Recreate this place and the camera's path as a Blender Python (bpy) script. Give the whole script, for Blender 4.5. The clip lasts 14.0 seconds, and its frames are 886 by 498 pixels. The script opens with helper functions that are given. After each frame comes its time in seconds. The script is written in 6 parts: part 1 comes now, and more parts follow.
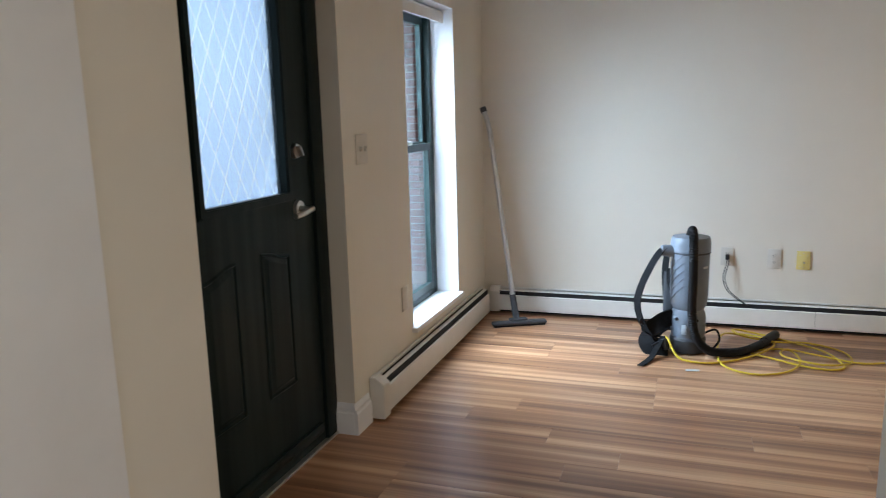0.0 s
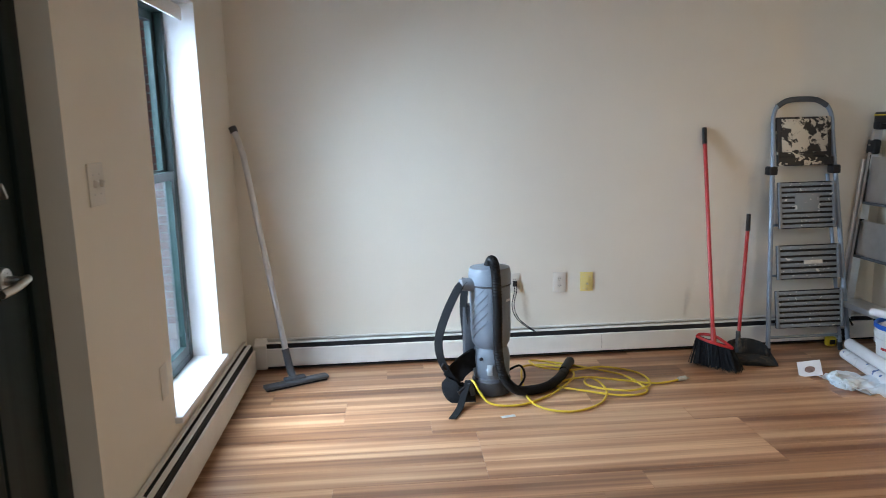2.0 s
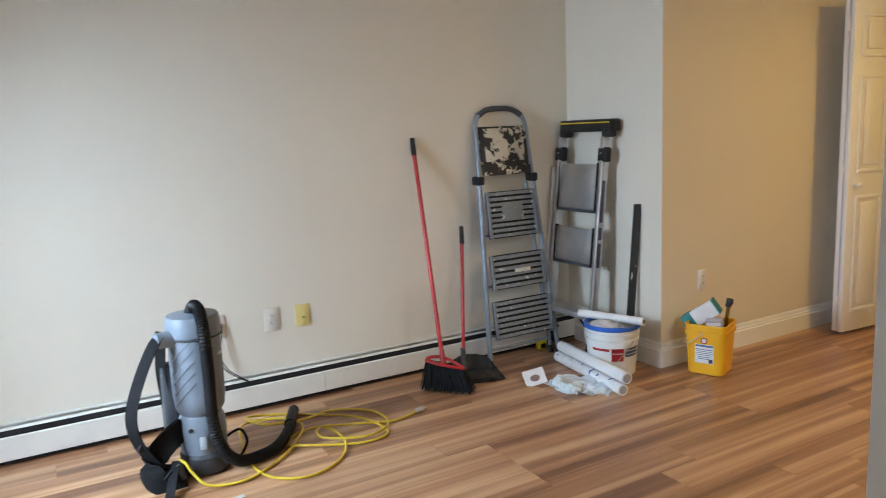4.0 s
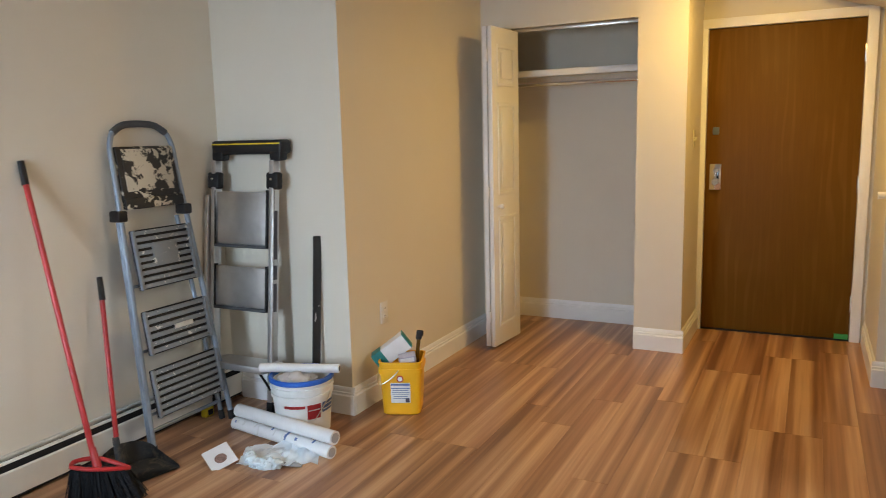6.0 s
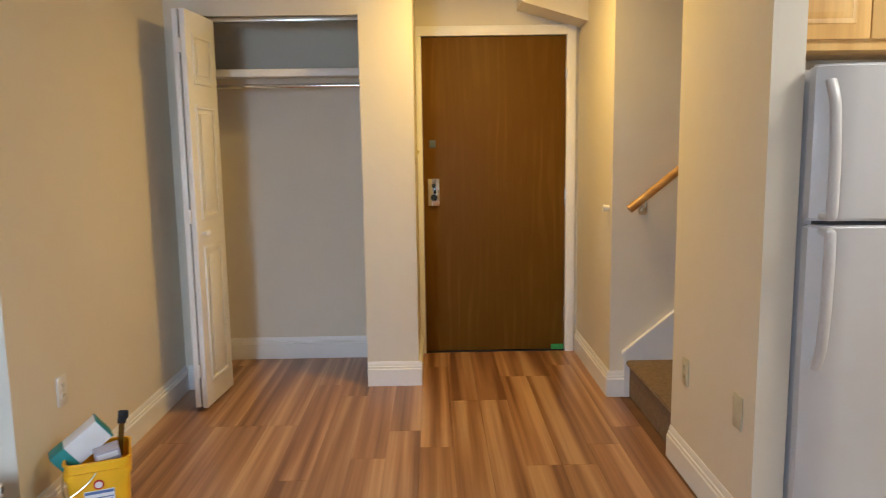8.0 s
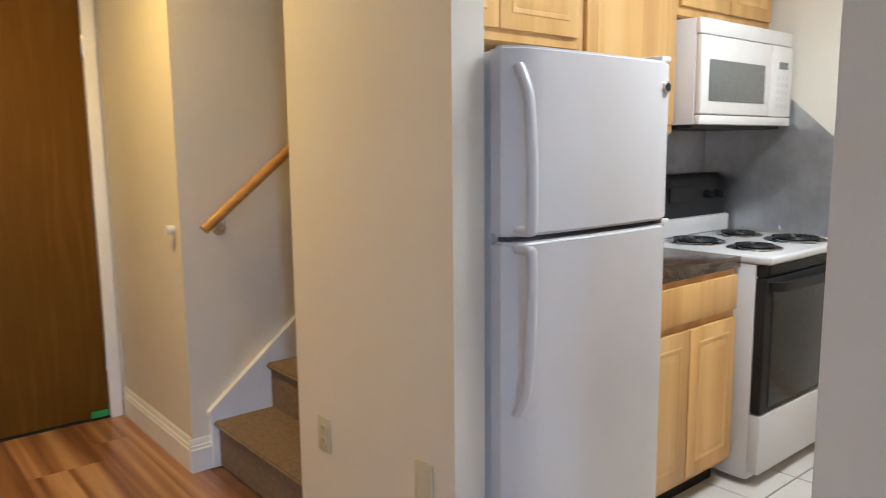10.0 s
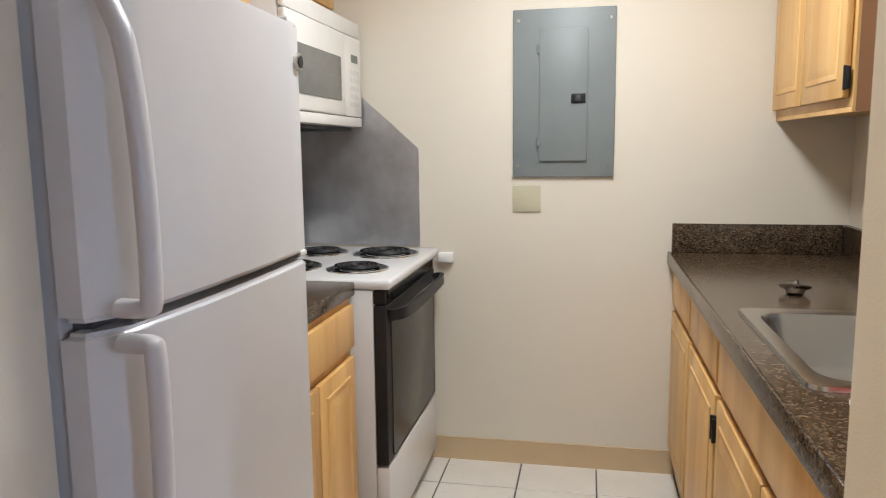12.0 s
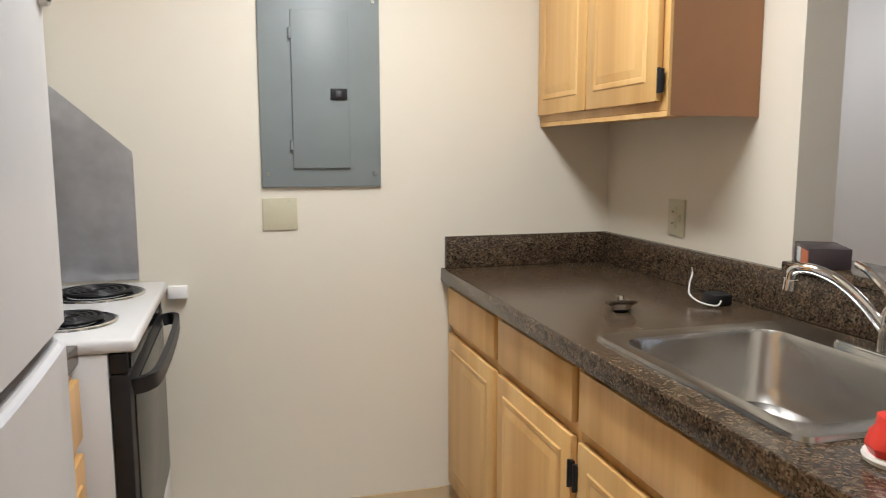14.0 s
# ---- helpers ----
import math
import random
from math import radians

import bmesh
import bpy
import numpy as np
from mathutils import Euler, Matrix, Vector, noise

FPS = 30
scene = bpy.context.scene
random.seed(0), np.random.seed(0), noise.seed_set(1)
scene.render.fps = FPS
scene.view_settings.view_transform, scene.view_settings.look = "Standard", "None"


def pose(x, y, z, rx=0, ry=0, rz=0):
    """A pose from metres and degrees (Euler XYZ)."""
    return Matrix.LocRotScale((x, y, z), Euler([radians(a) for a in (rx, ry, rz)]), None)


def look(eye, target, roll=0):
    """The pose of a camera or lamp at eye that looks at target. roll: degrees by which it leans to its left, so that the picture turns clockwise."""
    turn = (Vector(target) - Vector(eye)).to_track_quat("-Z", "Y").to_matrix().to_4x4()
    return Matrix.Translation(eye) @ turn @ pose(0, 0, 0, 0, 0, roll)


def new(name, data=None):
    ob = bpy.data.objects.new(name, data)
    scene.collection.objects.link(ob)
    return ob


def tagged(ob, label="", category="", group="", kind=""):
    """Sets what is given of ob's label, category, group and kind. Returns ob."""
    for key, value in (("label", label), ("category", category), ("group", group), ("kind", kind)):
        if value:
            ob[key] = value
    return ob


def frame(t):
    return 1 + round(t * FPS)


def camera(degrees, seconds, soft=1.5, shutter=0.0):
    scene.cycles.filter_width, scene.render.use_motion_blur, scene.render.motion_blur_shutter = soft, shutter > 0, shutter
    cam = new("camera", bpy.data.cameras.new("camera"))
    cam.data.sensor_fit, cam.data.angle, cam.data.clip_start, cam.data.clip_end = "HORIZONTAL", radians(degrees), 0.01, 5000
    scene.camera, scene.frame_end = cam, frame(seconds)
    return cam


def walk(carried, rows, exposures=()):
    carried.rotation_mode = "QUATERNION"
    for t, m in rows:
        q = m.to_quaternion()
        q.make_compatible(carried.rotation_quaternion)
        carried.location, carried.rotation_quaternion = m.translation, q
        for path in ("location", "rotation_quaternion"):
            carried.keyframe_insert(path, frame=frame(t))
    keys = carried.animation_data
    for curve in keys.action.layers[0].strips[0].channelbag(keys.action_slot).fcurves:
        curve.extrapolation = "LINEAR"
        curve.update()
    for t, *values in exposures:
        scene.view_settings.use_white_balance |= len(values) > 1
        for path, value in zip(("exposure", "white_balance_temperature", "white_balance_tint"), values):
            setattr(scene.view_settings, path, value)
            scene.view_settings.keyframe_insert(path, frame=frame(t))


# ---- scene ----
cam = camera(62.5, 14.0, soft=0.9, shutter=0.25)
PATH = [
    (0, (1.36, -4.812, 1.375), (0.717, -2.954, 1.008), -1.5),
    (0.5, (1.286, -4.704, 1.39), (0.857, -2.784, 1.032), -1.3),
    (1, (1.105, -4.561, 1.386), (0.863, -2.606, 1.04), -1.4),
    (1.5, (0.983, -4.392, 1.377), (0.925, -2.421, 1.04), -1.5),
    (2, (0.893, -4.182, 1.372), (1.019, -2.214, 1.04), -1.7),
    (4.5, (0.779, -3.388, 1.35), (2.023, -1.854, 1.035), -2.3),
    (5, (0.729, -3.147, 1.353), (2.224, -1.856, 1.043), -2.0),
    (5.5, (0.784, -2.952, 1.348), (2.44, -1.872, 1.045), -1.7),
    (6, (0.859, -2.783, 1.37), (2.625, -1.893, 1.068), -1.4),
    (6.5, (0.928, -2.636, 1.374), (2.778, -1.939, 1.075), -1.2),
    (7, (1.032, -2.473, 1.369), (2.951, -1.991, 1.078), -1.1),
    (9.5, (2.126, -2.042, 1.332), (3.866, -2.99, 1.058), -0.6),
    (10, (2.321, -2.088, 1.338), (3.841, -3.356, 1.059), -0.6),
    (10.5, (2.534, -2.148, 1.342), (3.772, -3.694, 1.066), -0.6),
    (11, (2.698, -2.255, 1.335), (3.636, -4.0, 1.065), -0.8),
    (11.5, (2.852, -2.426, 1.333), (3.497, -4.3, 1.065), -0.8),
    (12, (2.985, -2.556, 1.328), (3.372, -4.499, 1.052), -0.6),
    (12.5, (3.146, -2.677, 1.326), (3.274, -4.655, 1.055), -0.5),
    (13, (3.237, -2.804, 1.316), (3.154, -4.784, 1.049), -0.4),
    (13.5, (3.295, -2.958, 1.32), (2.993, -4.917, 1.054), -0.3),
    (14, (3.356, -3.036, 1.32), (2.822, -4.945, 1.058), -0.1),
]
walk(cam, [(t, look(eye, target, roll)) for t, eye, target, roll in PATH],
     [(0.0, -0.18, 6080, 10), (2.2, -0.14, 6080, 10), (4.3, 0.0, 6380, 10), (7.2, 0.0, 6600, 10), (9.3, -0.06, 5350, 11), (10.2, 0.0, 5600, 12), (11.0, -0.15, 5850, 14), (14.0, -0.12, 5850, 13)])

# ---- world and light ----
world = bpy.data.worlds.new("sky")
scene.world = world
world.use_nodes = True
wn = world.node_tree
sky = wn.nodes.new("ShaderNodeTexSky")
sky.sky_type, sky.sun_disc = "NISHITA", False
sky.sun_elevation, sky.sun_rotation = radians(38), radians(200)
wn.links.new(sky.outputs[0], wn.nodes["Background"].inputs[0])
wn.nodes["Background"].inputs[1].default_value = 0.055


def area(name, eye, target, sx, sy, watts, colour, spread=180):
    data = bpy.data.lights.new(name, "AREA")
    data.shape, data.size, data.size_y, data.energy, data.color = "RECTANGLE", sx, sy, watts, colour
    data.spread = radians(spread)
    ob = new(name, data)
    ob.matrix_world = look(eye, target)
    return ob


area("window_daylight", (-0.46, -1.22, 1.55), (2.2, -1.22, -0.25), 1.1, 1.6, 112, (0.655, 0.825, 1.0), 122)
area("door_daylight", (-0.33, -2.52, 1.52), (3, -2.52, 1.2), 1.0, 1.1, 4.2, (0.66, 0.83, 1.0))
area("vestibule_light", (5.0, -2.48, 2.36), (5.0, -2.48, 0), 0.2, 0.2, 24, (1.0, 0.625, 0.15))
# unseen lamp, added to brighten the hall and the nearby floor
area("hall_fill", (1.1, -6.0, 2.36), (1.1, -6.0, 0), 0.3, 0.6, 13, (0.90, 0.93, 1.0))
area("kitchen_light", (3.02, -4.4, 2.36), (3.02, -4.4, 0), 0.3, 0.9, 35, (1.0, 0.975, 0.86))

# ---- materials ----


def nodes_of(name):
    m = bpy.data.materials.new(name)
    m.use_nodes = True
    return m, m.node_tree, m.node_tree.nodes["Principled BSDF"]


def noise_tex(nt, scale, stretch=(1, 1, 1), detail=4.0, rough=0.6, offset=None):
    tc = nt.nodes.new("ShaderNodeTexCoord")
    mp = nt.nodes.new("ShaderNodeMapping")
    mp.inputs["Scale"].default_value = stretch
    nt.links.new(tc.outputs["Object"], mp.inputs["Vector"])
    if offset:
        nt.links.new(offset, mp.inputs["Location"])
    n = nt.nodes.new("ShaderNodeTexNoise")
    n.inputs["Scale"].default_value, n.inputs["Detail"].default_value, n.inputs["Roughness"].default_value = scale, detail, rough
    nt.links.new(mp.outputs[0], n.inputs["Vector"])
    return n


def ramp(nt, src, stops):
    r = nt.nodes.new("ShaderNodeValToRGB")
    while len(r.color_ramp.elements) < len(stops):
        r.color_ramp.elements.new(0.5)
    for e, (p, c) in zip(r.color_ramp.elements, stops):
        e.position, e.color = p, (*c, 1)
    nt.links.new(src, r.inputs[0])
    return r


def surface(name, col, rough=0.5, var=0.06, scale=3.0, bump=0.0, bscale=300.0, metal=0.0, stretch=(1, 1, 1), rvar=0.08, coat=0.0):
    """A plain surface with two scales of tone, uneven gloss and fine relief."""
    m, nt, b = nodes_of(name)
    n = noise_tex(nt, scale, stretch)
    lo, hi = [max(0, c * (1 - var)) for c in col], [min(1, c * (1 + var)) for c in col]
    r = ramp(nt, n.outputs[0], [(0.3, lo), (0.7, hi)])
    nt.links.new(r.outputs[0], b.inputs["Base Color"])
    n2 = noise_tex(nt, scale * 7, stretch)
    mr = nt.nodes.new("ShaderNodeMapRange")
    mr.inputs["To Min"].default_value, mr.inputs["To Max"].default_value = max(0.02, rough - rvar), min(1, rough + rvar)
    nt.links.new(n2.outputs[0], mr.inputs["Value"])
    nt.links.new(mr.outputs[0], b.inputs["Roughness"])
    b.inputs["Metallic"].default_value = metal
    b.inputs["Coat Weight"].default_value = coat
    if bump:
        n3 = noise_tex(nt, bscale, stretch)
        bp = nt.nodes.new("ShaderNodeBump")
        bp.inputs["Strength"].default_value, bp.inputs["Distance"].default_value = bump, 0.002
        nt.links.new(n3.outputs[0], bp.inputs["Height"])
        nt.links.new(bp.outputs[0], b.inputs["Normal"])
    return m


def wood(name, dark, mid, light, along, scale=1.0, rough=0.42, vary=True, coat=0.0, detail=5.0, rough_noise=0.62, fine=0.55, length=0.26):
    """Wood with streaks along one axis (0 x, 1 y, 2 z), each piece cut from another spot."""
    m, nt, b = nodes_of(name)
    st = [8.5, 8.5, 8.5]
    st[along] = length
    info = nt.nodes.new("ShaderNodeObjectInfo")
    mul = nt.nodes.new("ShaderNodeVectorMath")
    mul.operation = "SCALE"
    mul.inputs[0].default_value = (37.0, 53.0, 71.0)
    if vary:
        nt.links.new(info.outputs["Random"], mul.inputs["Scale"])
    n = noise_tex(nt, 1.6 * scale, st, detail, rough_noise, mul.outputs[0])
    r = ramp(nt, n.outputs[0], [(0.35, dark), (0.5, mid), (0.65, light)])
    st2 = [90.0, 90.0, 90.0]
    st2[along] = 2.2
    n2 = noise_tex(nt, 1.5 * scale, st2, 3.0, 0.6, mul.outputs[0])
    streak = ramp(nt, n2.outputs[0], [(0.3, (0.72, 0.72, 0.72)), (0.7, (1.06, 1.06, 1.06))])
    mx = nt.nodes.new("ShaderNodeMix")
    mx.data_type, mx.blend_type = "RGBA", "MULTIPLY"
    mx.inputs["Factor"].default_value = fine
    nt.links.new(r.outputs[0], mx.inputs[6])
    nt.links.new(streak.outputs[0], mx.inputs[7])
    hs = nt.nodes.new("ShaderNodeHueSaturation")
    mv = nt.nodes.new("ShaderNodeMapRange")
    mv.inputs["To Min"].default_value, mv.inputs["To Max"].default_value = (0.91, 1.09) if vary else (1, 1)
    nt.links.new(info.outputs["Random"], mv.inputs["Value"])
    nt.links.new(mv.outputs[0], hs.inputs["Value"])
    nt.links.new(mx.outputs[2], hs.inputs["Color"])
    nt.links.new(hs.outputs[0], b.inputs["Base Color"])
    mr = nt.nodes.new("ShaderNodeMapRange")
    mr.inputs["To Min"].default_value, mr.inputs["To Max"].default_value = rough - 0.07, rough + 0.1
    nt.links.new(n2.outputs[0], mr.inputs["Value"])
    nt.links.new(mr.outputs[0], b.inputs["Roughness"])
    bp = nt.nodes.new("ShaderNodeBump")
    bp.inputs["Strength"].default_value, bp.inputs["Distance"].default_value = 0.12, 0.001
    nt.links.new(n2.outputs[0], bp.inputs["Height"])
    nt.links.new(bp.outputs[0], b.inputs["Normal"])
    b.inputs["Coat Weight"].default_value = coat
    return m


def veneer(name, dark, mid, light):
    """Flat-sawn veneer on an upright sheet facing x: wandering growth lines in patches over a fine pore grain."""
    m, nt, b = nodes_of(name)
    tc = nt.nodes.new("ShaderNodeTexCoord")
    mp = nt.nodes.new("ShaderNodeMapping")
    mp.inputs["Scale"].default_value = (1.0, 3.0, 0.34)
    nt.links.new(tc.outputs["Object"], mp.inputs["Vector"])
    wave = nt.nodes.new("ShaderNodeTexWave")
    wave.bands_direction = "Y"
    for k, v in (("Scale", 1.5), ("Distortion", 14.0), ("Detail", 2.0), ("Detail Scale", 1.1), ("Detail Roughness", 0.55)):
        wave.inputs[k].default_value = v
    nt.links.new(mp.outputs[0], wave.inputs["Vector"])
    lines = ramp(nt, wave.outputs[0], [(0.55, mid), (0.9, light)])
    pores = noise_tex(nt, 1.0, (1, 110, 5), 4.0, 0.6)
    grain = ramp(nt, pores.outputs[0], [(0.25, dark), (0.75, mid)])
    patch = noise_tex(nt, 1.0, (1, 4.2, 1.6), 2.0, 0.5)
    where = ramp(nt, patch.outputs[0], [(0.44, (0.08, 0.08, 0.08)), (0.66, (0.75, 0.75, 0.75))])
    mx = nt.nodes.new("ShaderNodeMix")
    mx.data_type = "RGBA"
    nt.links.new(where.outputs[0], mx.inputs["Factor"])
    nt.links.new(grain.outputs[0], mx.inputs[6])
    nt.links.new(lines.outputs[0], mx.inputs[7])
    nt.links.new(mx.outputs[2], b.inputs["Base Color"])
    b.inputs["Roughness"].default_value = 0.5
    bp = nt.nodes.new("ShaderNodeBump")
    bp.inputs["Strength"].default_value, bp.inputs["Distance"].default_value = 0.1, 0.001
    nt.links.new(pores.outputs[0], bp.inputs["Height"])
    nt.links.new(bp.outputs[0], b.inputs["Normal"])
    return m


def speckled(name, base, dark, light, scale=60.0, rough=0.3):
    """Pressed laminate print: small ragged chips, each of one tone, drifting in tone over larger patches."""
    m, nt, b = nodes_of(name)
    tc = nt.nodes.new("ShaderNodeTexCoord")
    warp = noise_tex(nt, scale * 0.8, (1, 1, 1), 2.0)
    off = nt.nodes.new("ShaderNodeVectorMath")
    off.operation = "MULTIPLY_ADD"
    off.inputs[1].default_value = (0.004, 0.004, 0.004)
    nt.links.new(warp.outputs["Color"], off.inputs[0])
    nt.links.new(tc.outputs["Object"], off.inputs[2])
    v = nt.nodes.new("ShaderNodeTexVoronoi")
    v.inputs["Scale"].default_value = scale
    nt.links.new(off.outputs[0], v.inputs["Vector"])
    sep = nt.nodes.new("ShaderNodeSeparateColor")
    nt.links.new(v.outputs["Color"], sep.inputs[0])
    r = ramp(nt, sep.outputs[0], [(0.08, dark), (0.40, base), (0.70, tuple(c * k for c, k in zip(base, (1.5, 1.35, 1.3)))), (0.97, light)])
    n2 = noise_tex(nt, scale * 0.16, (1, 1, 1), 3.0)
    r2 = ramp(nt, n2.outputs[0], [(0.35, (0.72, 0.72, 0.72)), (0.65, (1.1, 1.08, 1.05))])
    mx = nt.nodes.new("ShaderNodeMix")
    mx.data_type, mx.blend_type = "RGBA", "MULTIPLY"
    mx.inputs["Factor"].default_value = 1.0
    nt.links.new(r.outputs[0], mx.inputs[6])
    nt.links.new(r2.outputs[0], mx.inputs[7])
    nt.links.new(mx.outputs[2], b.inputs["Base Color"])
    b.inputs["Roughness"].default_value = rough
    return m


def clear_glass(name, rough, tint=(1, 1, 1)):
    m, nt, b = nodes_of(name)
    b.inputs["Base Color"].default_value = (*tint, 1)
    b.inputs["Transmission Weight"].default_value = 1.0
    b.inputs["Roughness"].default_value = rough
    b.inputs["IOR"].default_value = 1.45
    return m


def lamp_glow(name, col, strength):
    m, nt, b = nodes_of(name)
    b.inputs["Emission Color"].default_value = (*col, 1)
    b.inputs["Emission Strength"].default_value = strength
    return m


WALL = surface("cream_wall_paint", (0.74, 0.69, 0.595), 0.62, 0.025, 1.3, 0.25, 260)
CEIL = surface("ceiling_paint", (0.78, 0.76, 0.71), 0.8, 0.02, 1.5, 0.3, 200)
TRIM = surface("white_trim_paint", (0.85, 0.855, 0.865), 0.38, 0.03, 4, 0.1, 120)
HEAT = surface("heater_enamel", (0.74, 0.72, 0.67), 0.4, 0.05, 6, 0.08, 150)
# near-black, stands in for the shade inside gaps and slots
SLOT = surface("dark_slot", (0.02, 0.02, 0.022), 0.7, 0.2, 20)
PLANK = wood("vinyl_plank", (0.195, 0.083, 0.039), (0.385, 0.192, 0.095), (0.60, 0.365, 0.205), 0, 1.1, 0.31, detail=3.4, rough_noise=0.52, fine=0.4, length=0.19)
PLANK.node_tree.nodes["Principled BSDF"].inputs["Specular IOR Level"].default_value = 0.75
UNDER = surface("plank_joint", (0.16, 0.08, 0.045), 0.8, 0.2, 8)
TILE = surface("white_floor_tile", (0.74, 0.71, 0.66), 0.3, 0.05, 5, 0.05, 60)
GROUT = surface("dark_grout", (0.10, 0.10, 0.10), 0.85, 0.2, 30)
DKGREEN = wood("dark_green_door_paint", (0.008, 0.014, 0.014), (0.012, 0.020, 0.019), (0.018, 0.027, 0.026), 2, 1.0, 0.38, False)
DKGREEN.node_tree.nodes["Principled BSDF"].inputs["Specular IOR Level"].default_value = 0.10
WINGREEN = surface("dark_green_window_paint", (0.010, 0.028, 0.026), 0.4, 0.15, 12)
OAK = veneer("stained_oak_veneer", (0.112, 0.050, 0.0045), (0.136, 0.063, 0.006), (0.175, 0.086, 0.015))
OAK.node_tree.nodes["Principled BSDF"].inputs["Specular IOR Level"].default_value = 0.12
MAPLE = wood("maple_cabinet", (0.58, 0.325, 0.105), (0.69, 0.415, 0.145), (0.76, 0.485, 0.19), 2, 0.6, 0.36, True, detail=3.0, rough_noise=0.5, fine=0.3)
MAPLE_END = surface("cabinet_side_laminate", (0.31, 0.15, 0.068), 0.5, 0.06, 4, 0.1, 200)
RAIL = wood("handrail_wood", (0.42, 0.20, 0.05), (0.52, 0.27, 0.075), (0.60, 0.33, 0.10), 1, 1.0, 0.35, False)
CARPET = surface("brown_stair_carpet", (0.21, 0.15, 0.10), 0.97, 0.18, 40, 0.9, 420)
LAMINATE = speckled("speckled_brown_laminate", (0.066, 0.045, 0.029), (0.014, 0.011, 0.008), (0.165, 0.125, 0.08), 240, 0.2)
STEEL = surface("brushed_steel", (0.49, 0.48, 0.465), 0.25, 0.03, 3, 0.03, 300, 1.0, (1, 1, 1), 0.03)
GALV = surface("galvanised_sheet", (0.60, 0.61, 0.64), 0.36, 0.22, 5, 0.1, 200, 0.9)
CHROME = surface("chrome", (0.80, 0.80, 0.80), 0.09, 0.03, 10, 0, 1, 1.0, (1, 1, 1), 0.03)
SATIN = surface("satin_nickel", (0.60, 0.58, 0.54), 0.3, 0.05, 20, 0, 1, 1.0)
WHITE_ENAMEL = surface("white_appliance_enamel", (0.69, 0.69, 0.705), 0.30, 0.015, 5, 0.10, 420, 0.0, (1, 1, 1), 0.05, 0.2)
# appliance white darkened for the fridge, which stands in less light
FRIDGE = surface("shaded_fridge_enamel", (0.60, 0.595, 0.62), 0.32, 0.02, 5, 0.12, 420, 0.0, (1, 1, 1), 0.05, 0.15)
WHITE_PLASTIC = surface("white_plastic", (0.76, 0.75, 0.73), 0.4, 0.03, 8)
WALLPLATE = surface("painted_plate_plastic", (0.64, 0.60, 0.53), 0.45, 0.03, 8)
IVORY = surface("ivory_plastic", (0.57, 0.54, 0.40), 0.4, 0.04, 9)
YELLOWED = surface("yellowed_plastic", (0.70, 0.58, 0.22), 0.4, 0.05, 9)
BLACK = surface("black_plastic", (0.018, 0.018, 0.02), 0.4, 0.2, 15)
BLACK_GLOSS = surface("black_glass", (0.010, 0.012, 0.013), 0.12, 0.1, 10)
GREY_GLASS = surface("grey_oven_glass", (0.020, 0.021, 0.020), 0.25, 0.1, 10)
GREY_PANEL = surface("grey_panel_enamel", (0.215, 0.245, 0.255), 0.45, 0.05, 6, 0.12, 200)
BASE_TAN = surface("tan_vinyl_base", (0.58, 0.44, 0.27), 0.5, 0.05, 6)
FROST = clear_glass("frosted_door_glass", 0.25, (0.76, 0.87, 1.0))
PANE = clear_glass("window_glass", 0.0)
GLOW_WARM = lamp_glow("warm_lamp_diffuser", (1.0, 0.75, 0.45), 3.0)
GLOW_WHITE = lamp_glow("kitchen_lamp_diffuser", (1.0, 0.88, 0.70), 3.0)
BRICK = surface("red_brick", (0.30, 0.13, 0.10), 0.85, 0.25, 9, 0.4, 90)
MORTAR = surface("mortar", (0.42, 0.40, 0.37), 0.9, 0.1, 20)
CONCRETE = surface("concrete_ground", (0.16, 0.16, 0.17), 0.9, 0.12, 2, 0.3, 60)

for m in (BLACK, SLOT):
    m.node_tree.nodes["Principled BSDF"].inputs["Specular IOR Level"].default_value = 0.25

# ---- mesh helpers ----


def B():
    return bmesh.new()


def bx(bm, x0, y0, z0, x1, y1, z1, bev=0.0, seg=2):
    m = Matrix.LocRotScale(((x0 + x1) / 2, (y0 + y1) / 2, (z0 + z1) / 2), None, (abs(x1 - x0), abs(y1 - y0), abs(z1 - z0)))
    vs = bmesh.ops.create_cube(bm, size=1.0, matrix=m)["verts"]
    if bev:
        es = list({e for v in vs for e in v.link_edges})
        bmesh.ops.bevel(bm, geom=es, offset=bev, segments=seg, profile=0.5, affect="EDGES")
    return bm


def obx(bm, m, sx, sy, sz, bev=0.0, seg=2):
    """A box of that size centred on the pose m."""
    vs = bmesh.ops.create_cube(bm, size=1.0, matrix=m @ Matrix.Diagonal((sx, sy, sz, 1)))["verts"]
    if bev:
        es = list({e for v in vs for e in v.link_edges})
        bmesh.ops.bevel(bm, geom=es, offset=bev, segments=seg, profile=0.5, affect="EDGES")
    return bm


def along(p0, p1, up=(0, 0, 1)):
    """The pose at p0 whose z axis points to p1."""
    p0, p1 = Vector(p0), Vector(p1)
    return Matrix.Translation(p0) @ (p1 - p0).to_track_quat("Z", "Y").to_matrix().to_4x4()


def rod(bm, p0, p1, r0, r1=None, seg=16):
    p0, p1 = Vector(p0), Vector(p1)
    d = (p1 - p0).length
    m = along(p0, p1) @ Matrix.Translation((0, 0, d / 2))
    bmesh.ops.create_cone(bm, cap_ends=True, segments=seg, radius1=r0, radius2=r0 if r1 is None else r1, depth=d, matrix=m)
    return bm


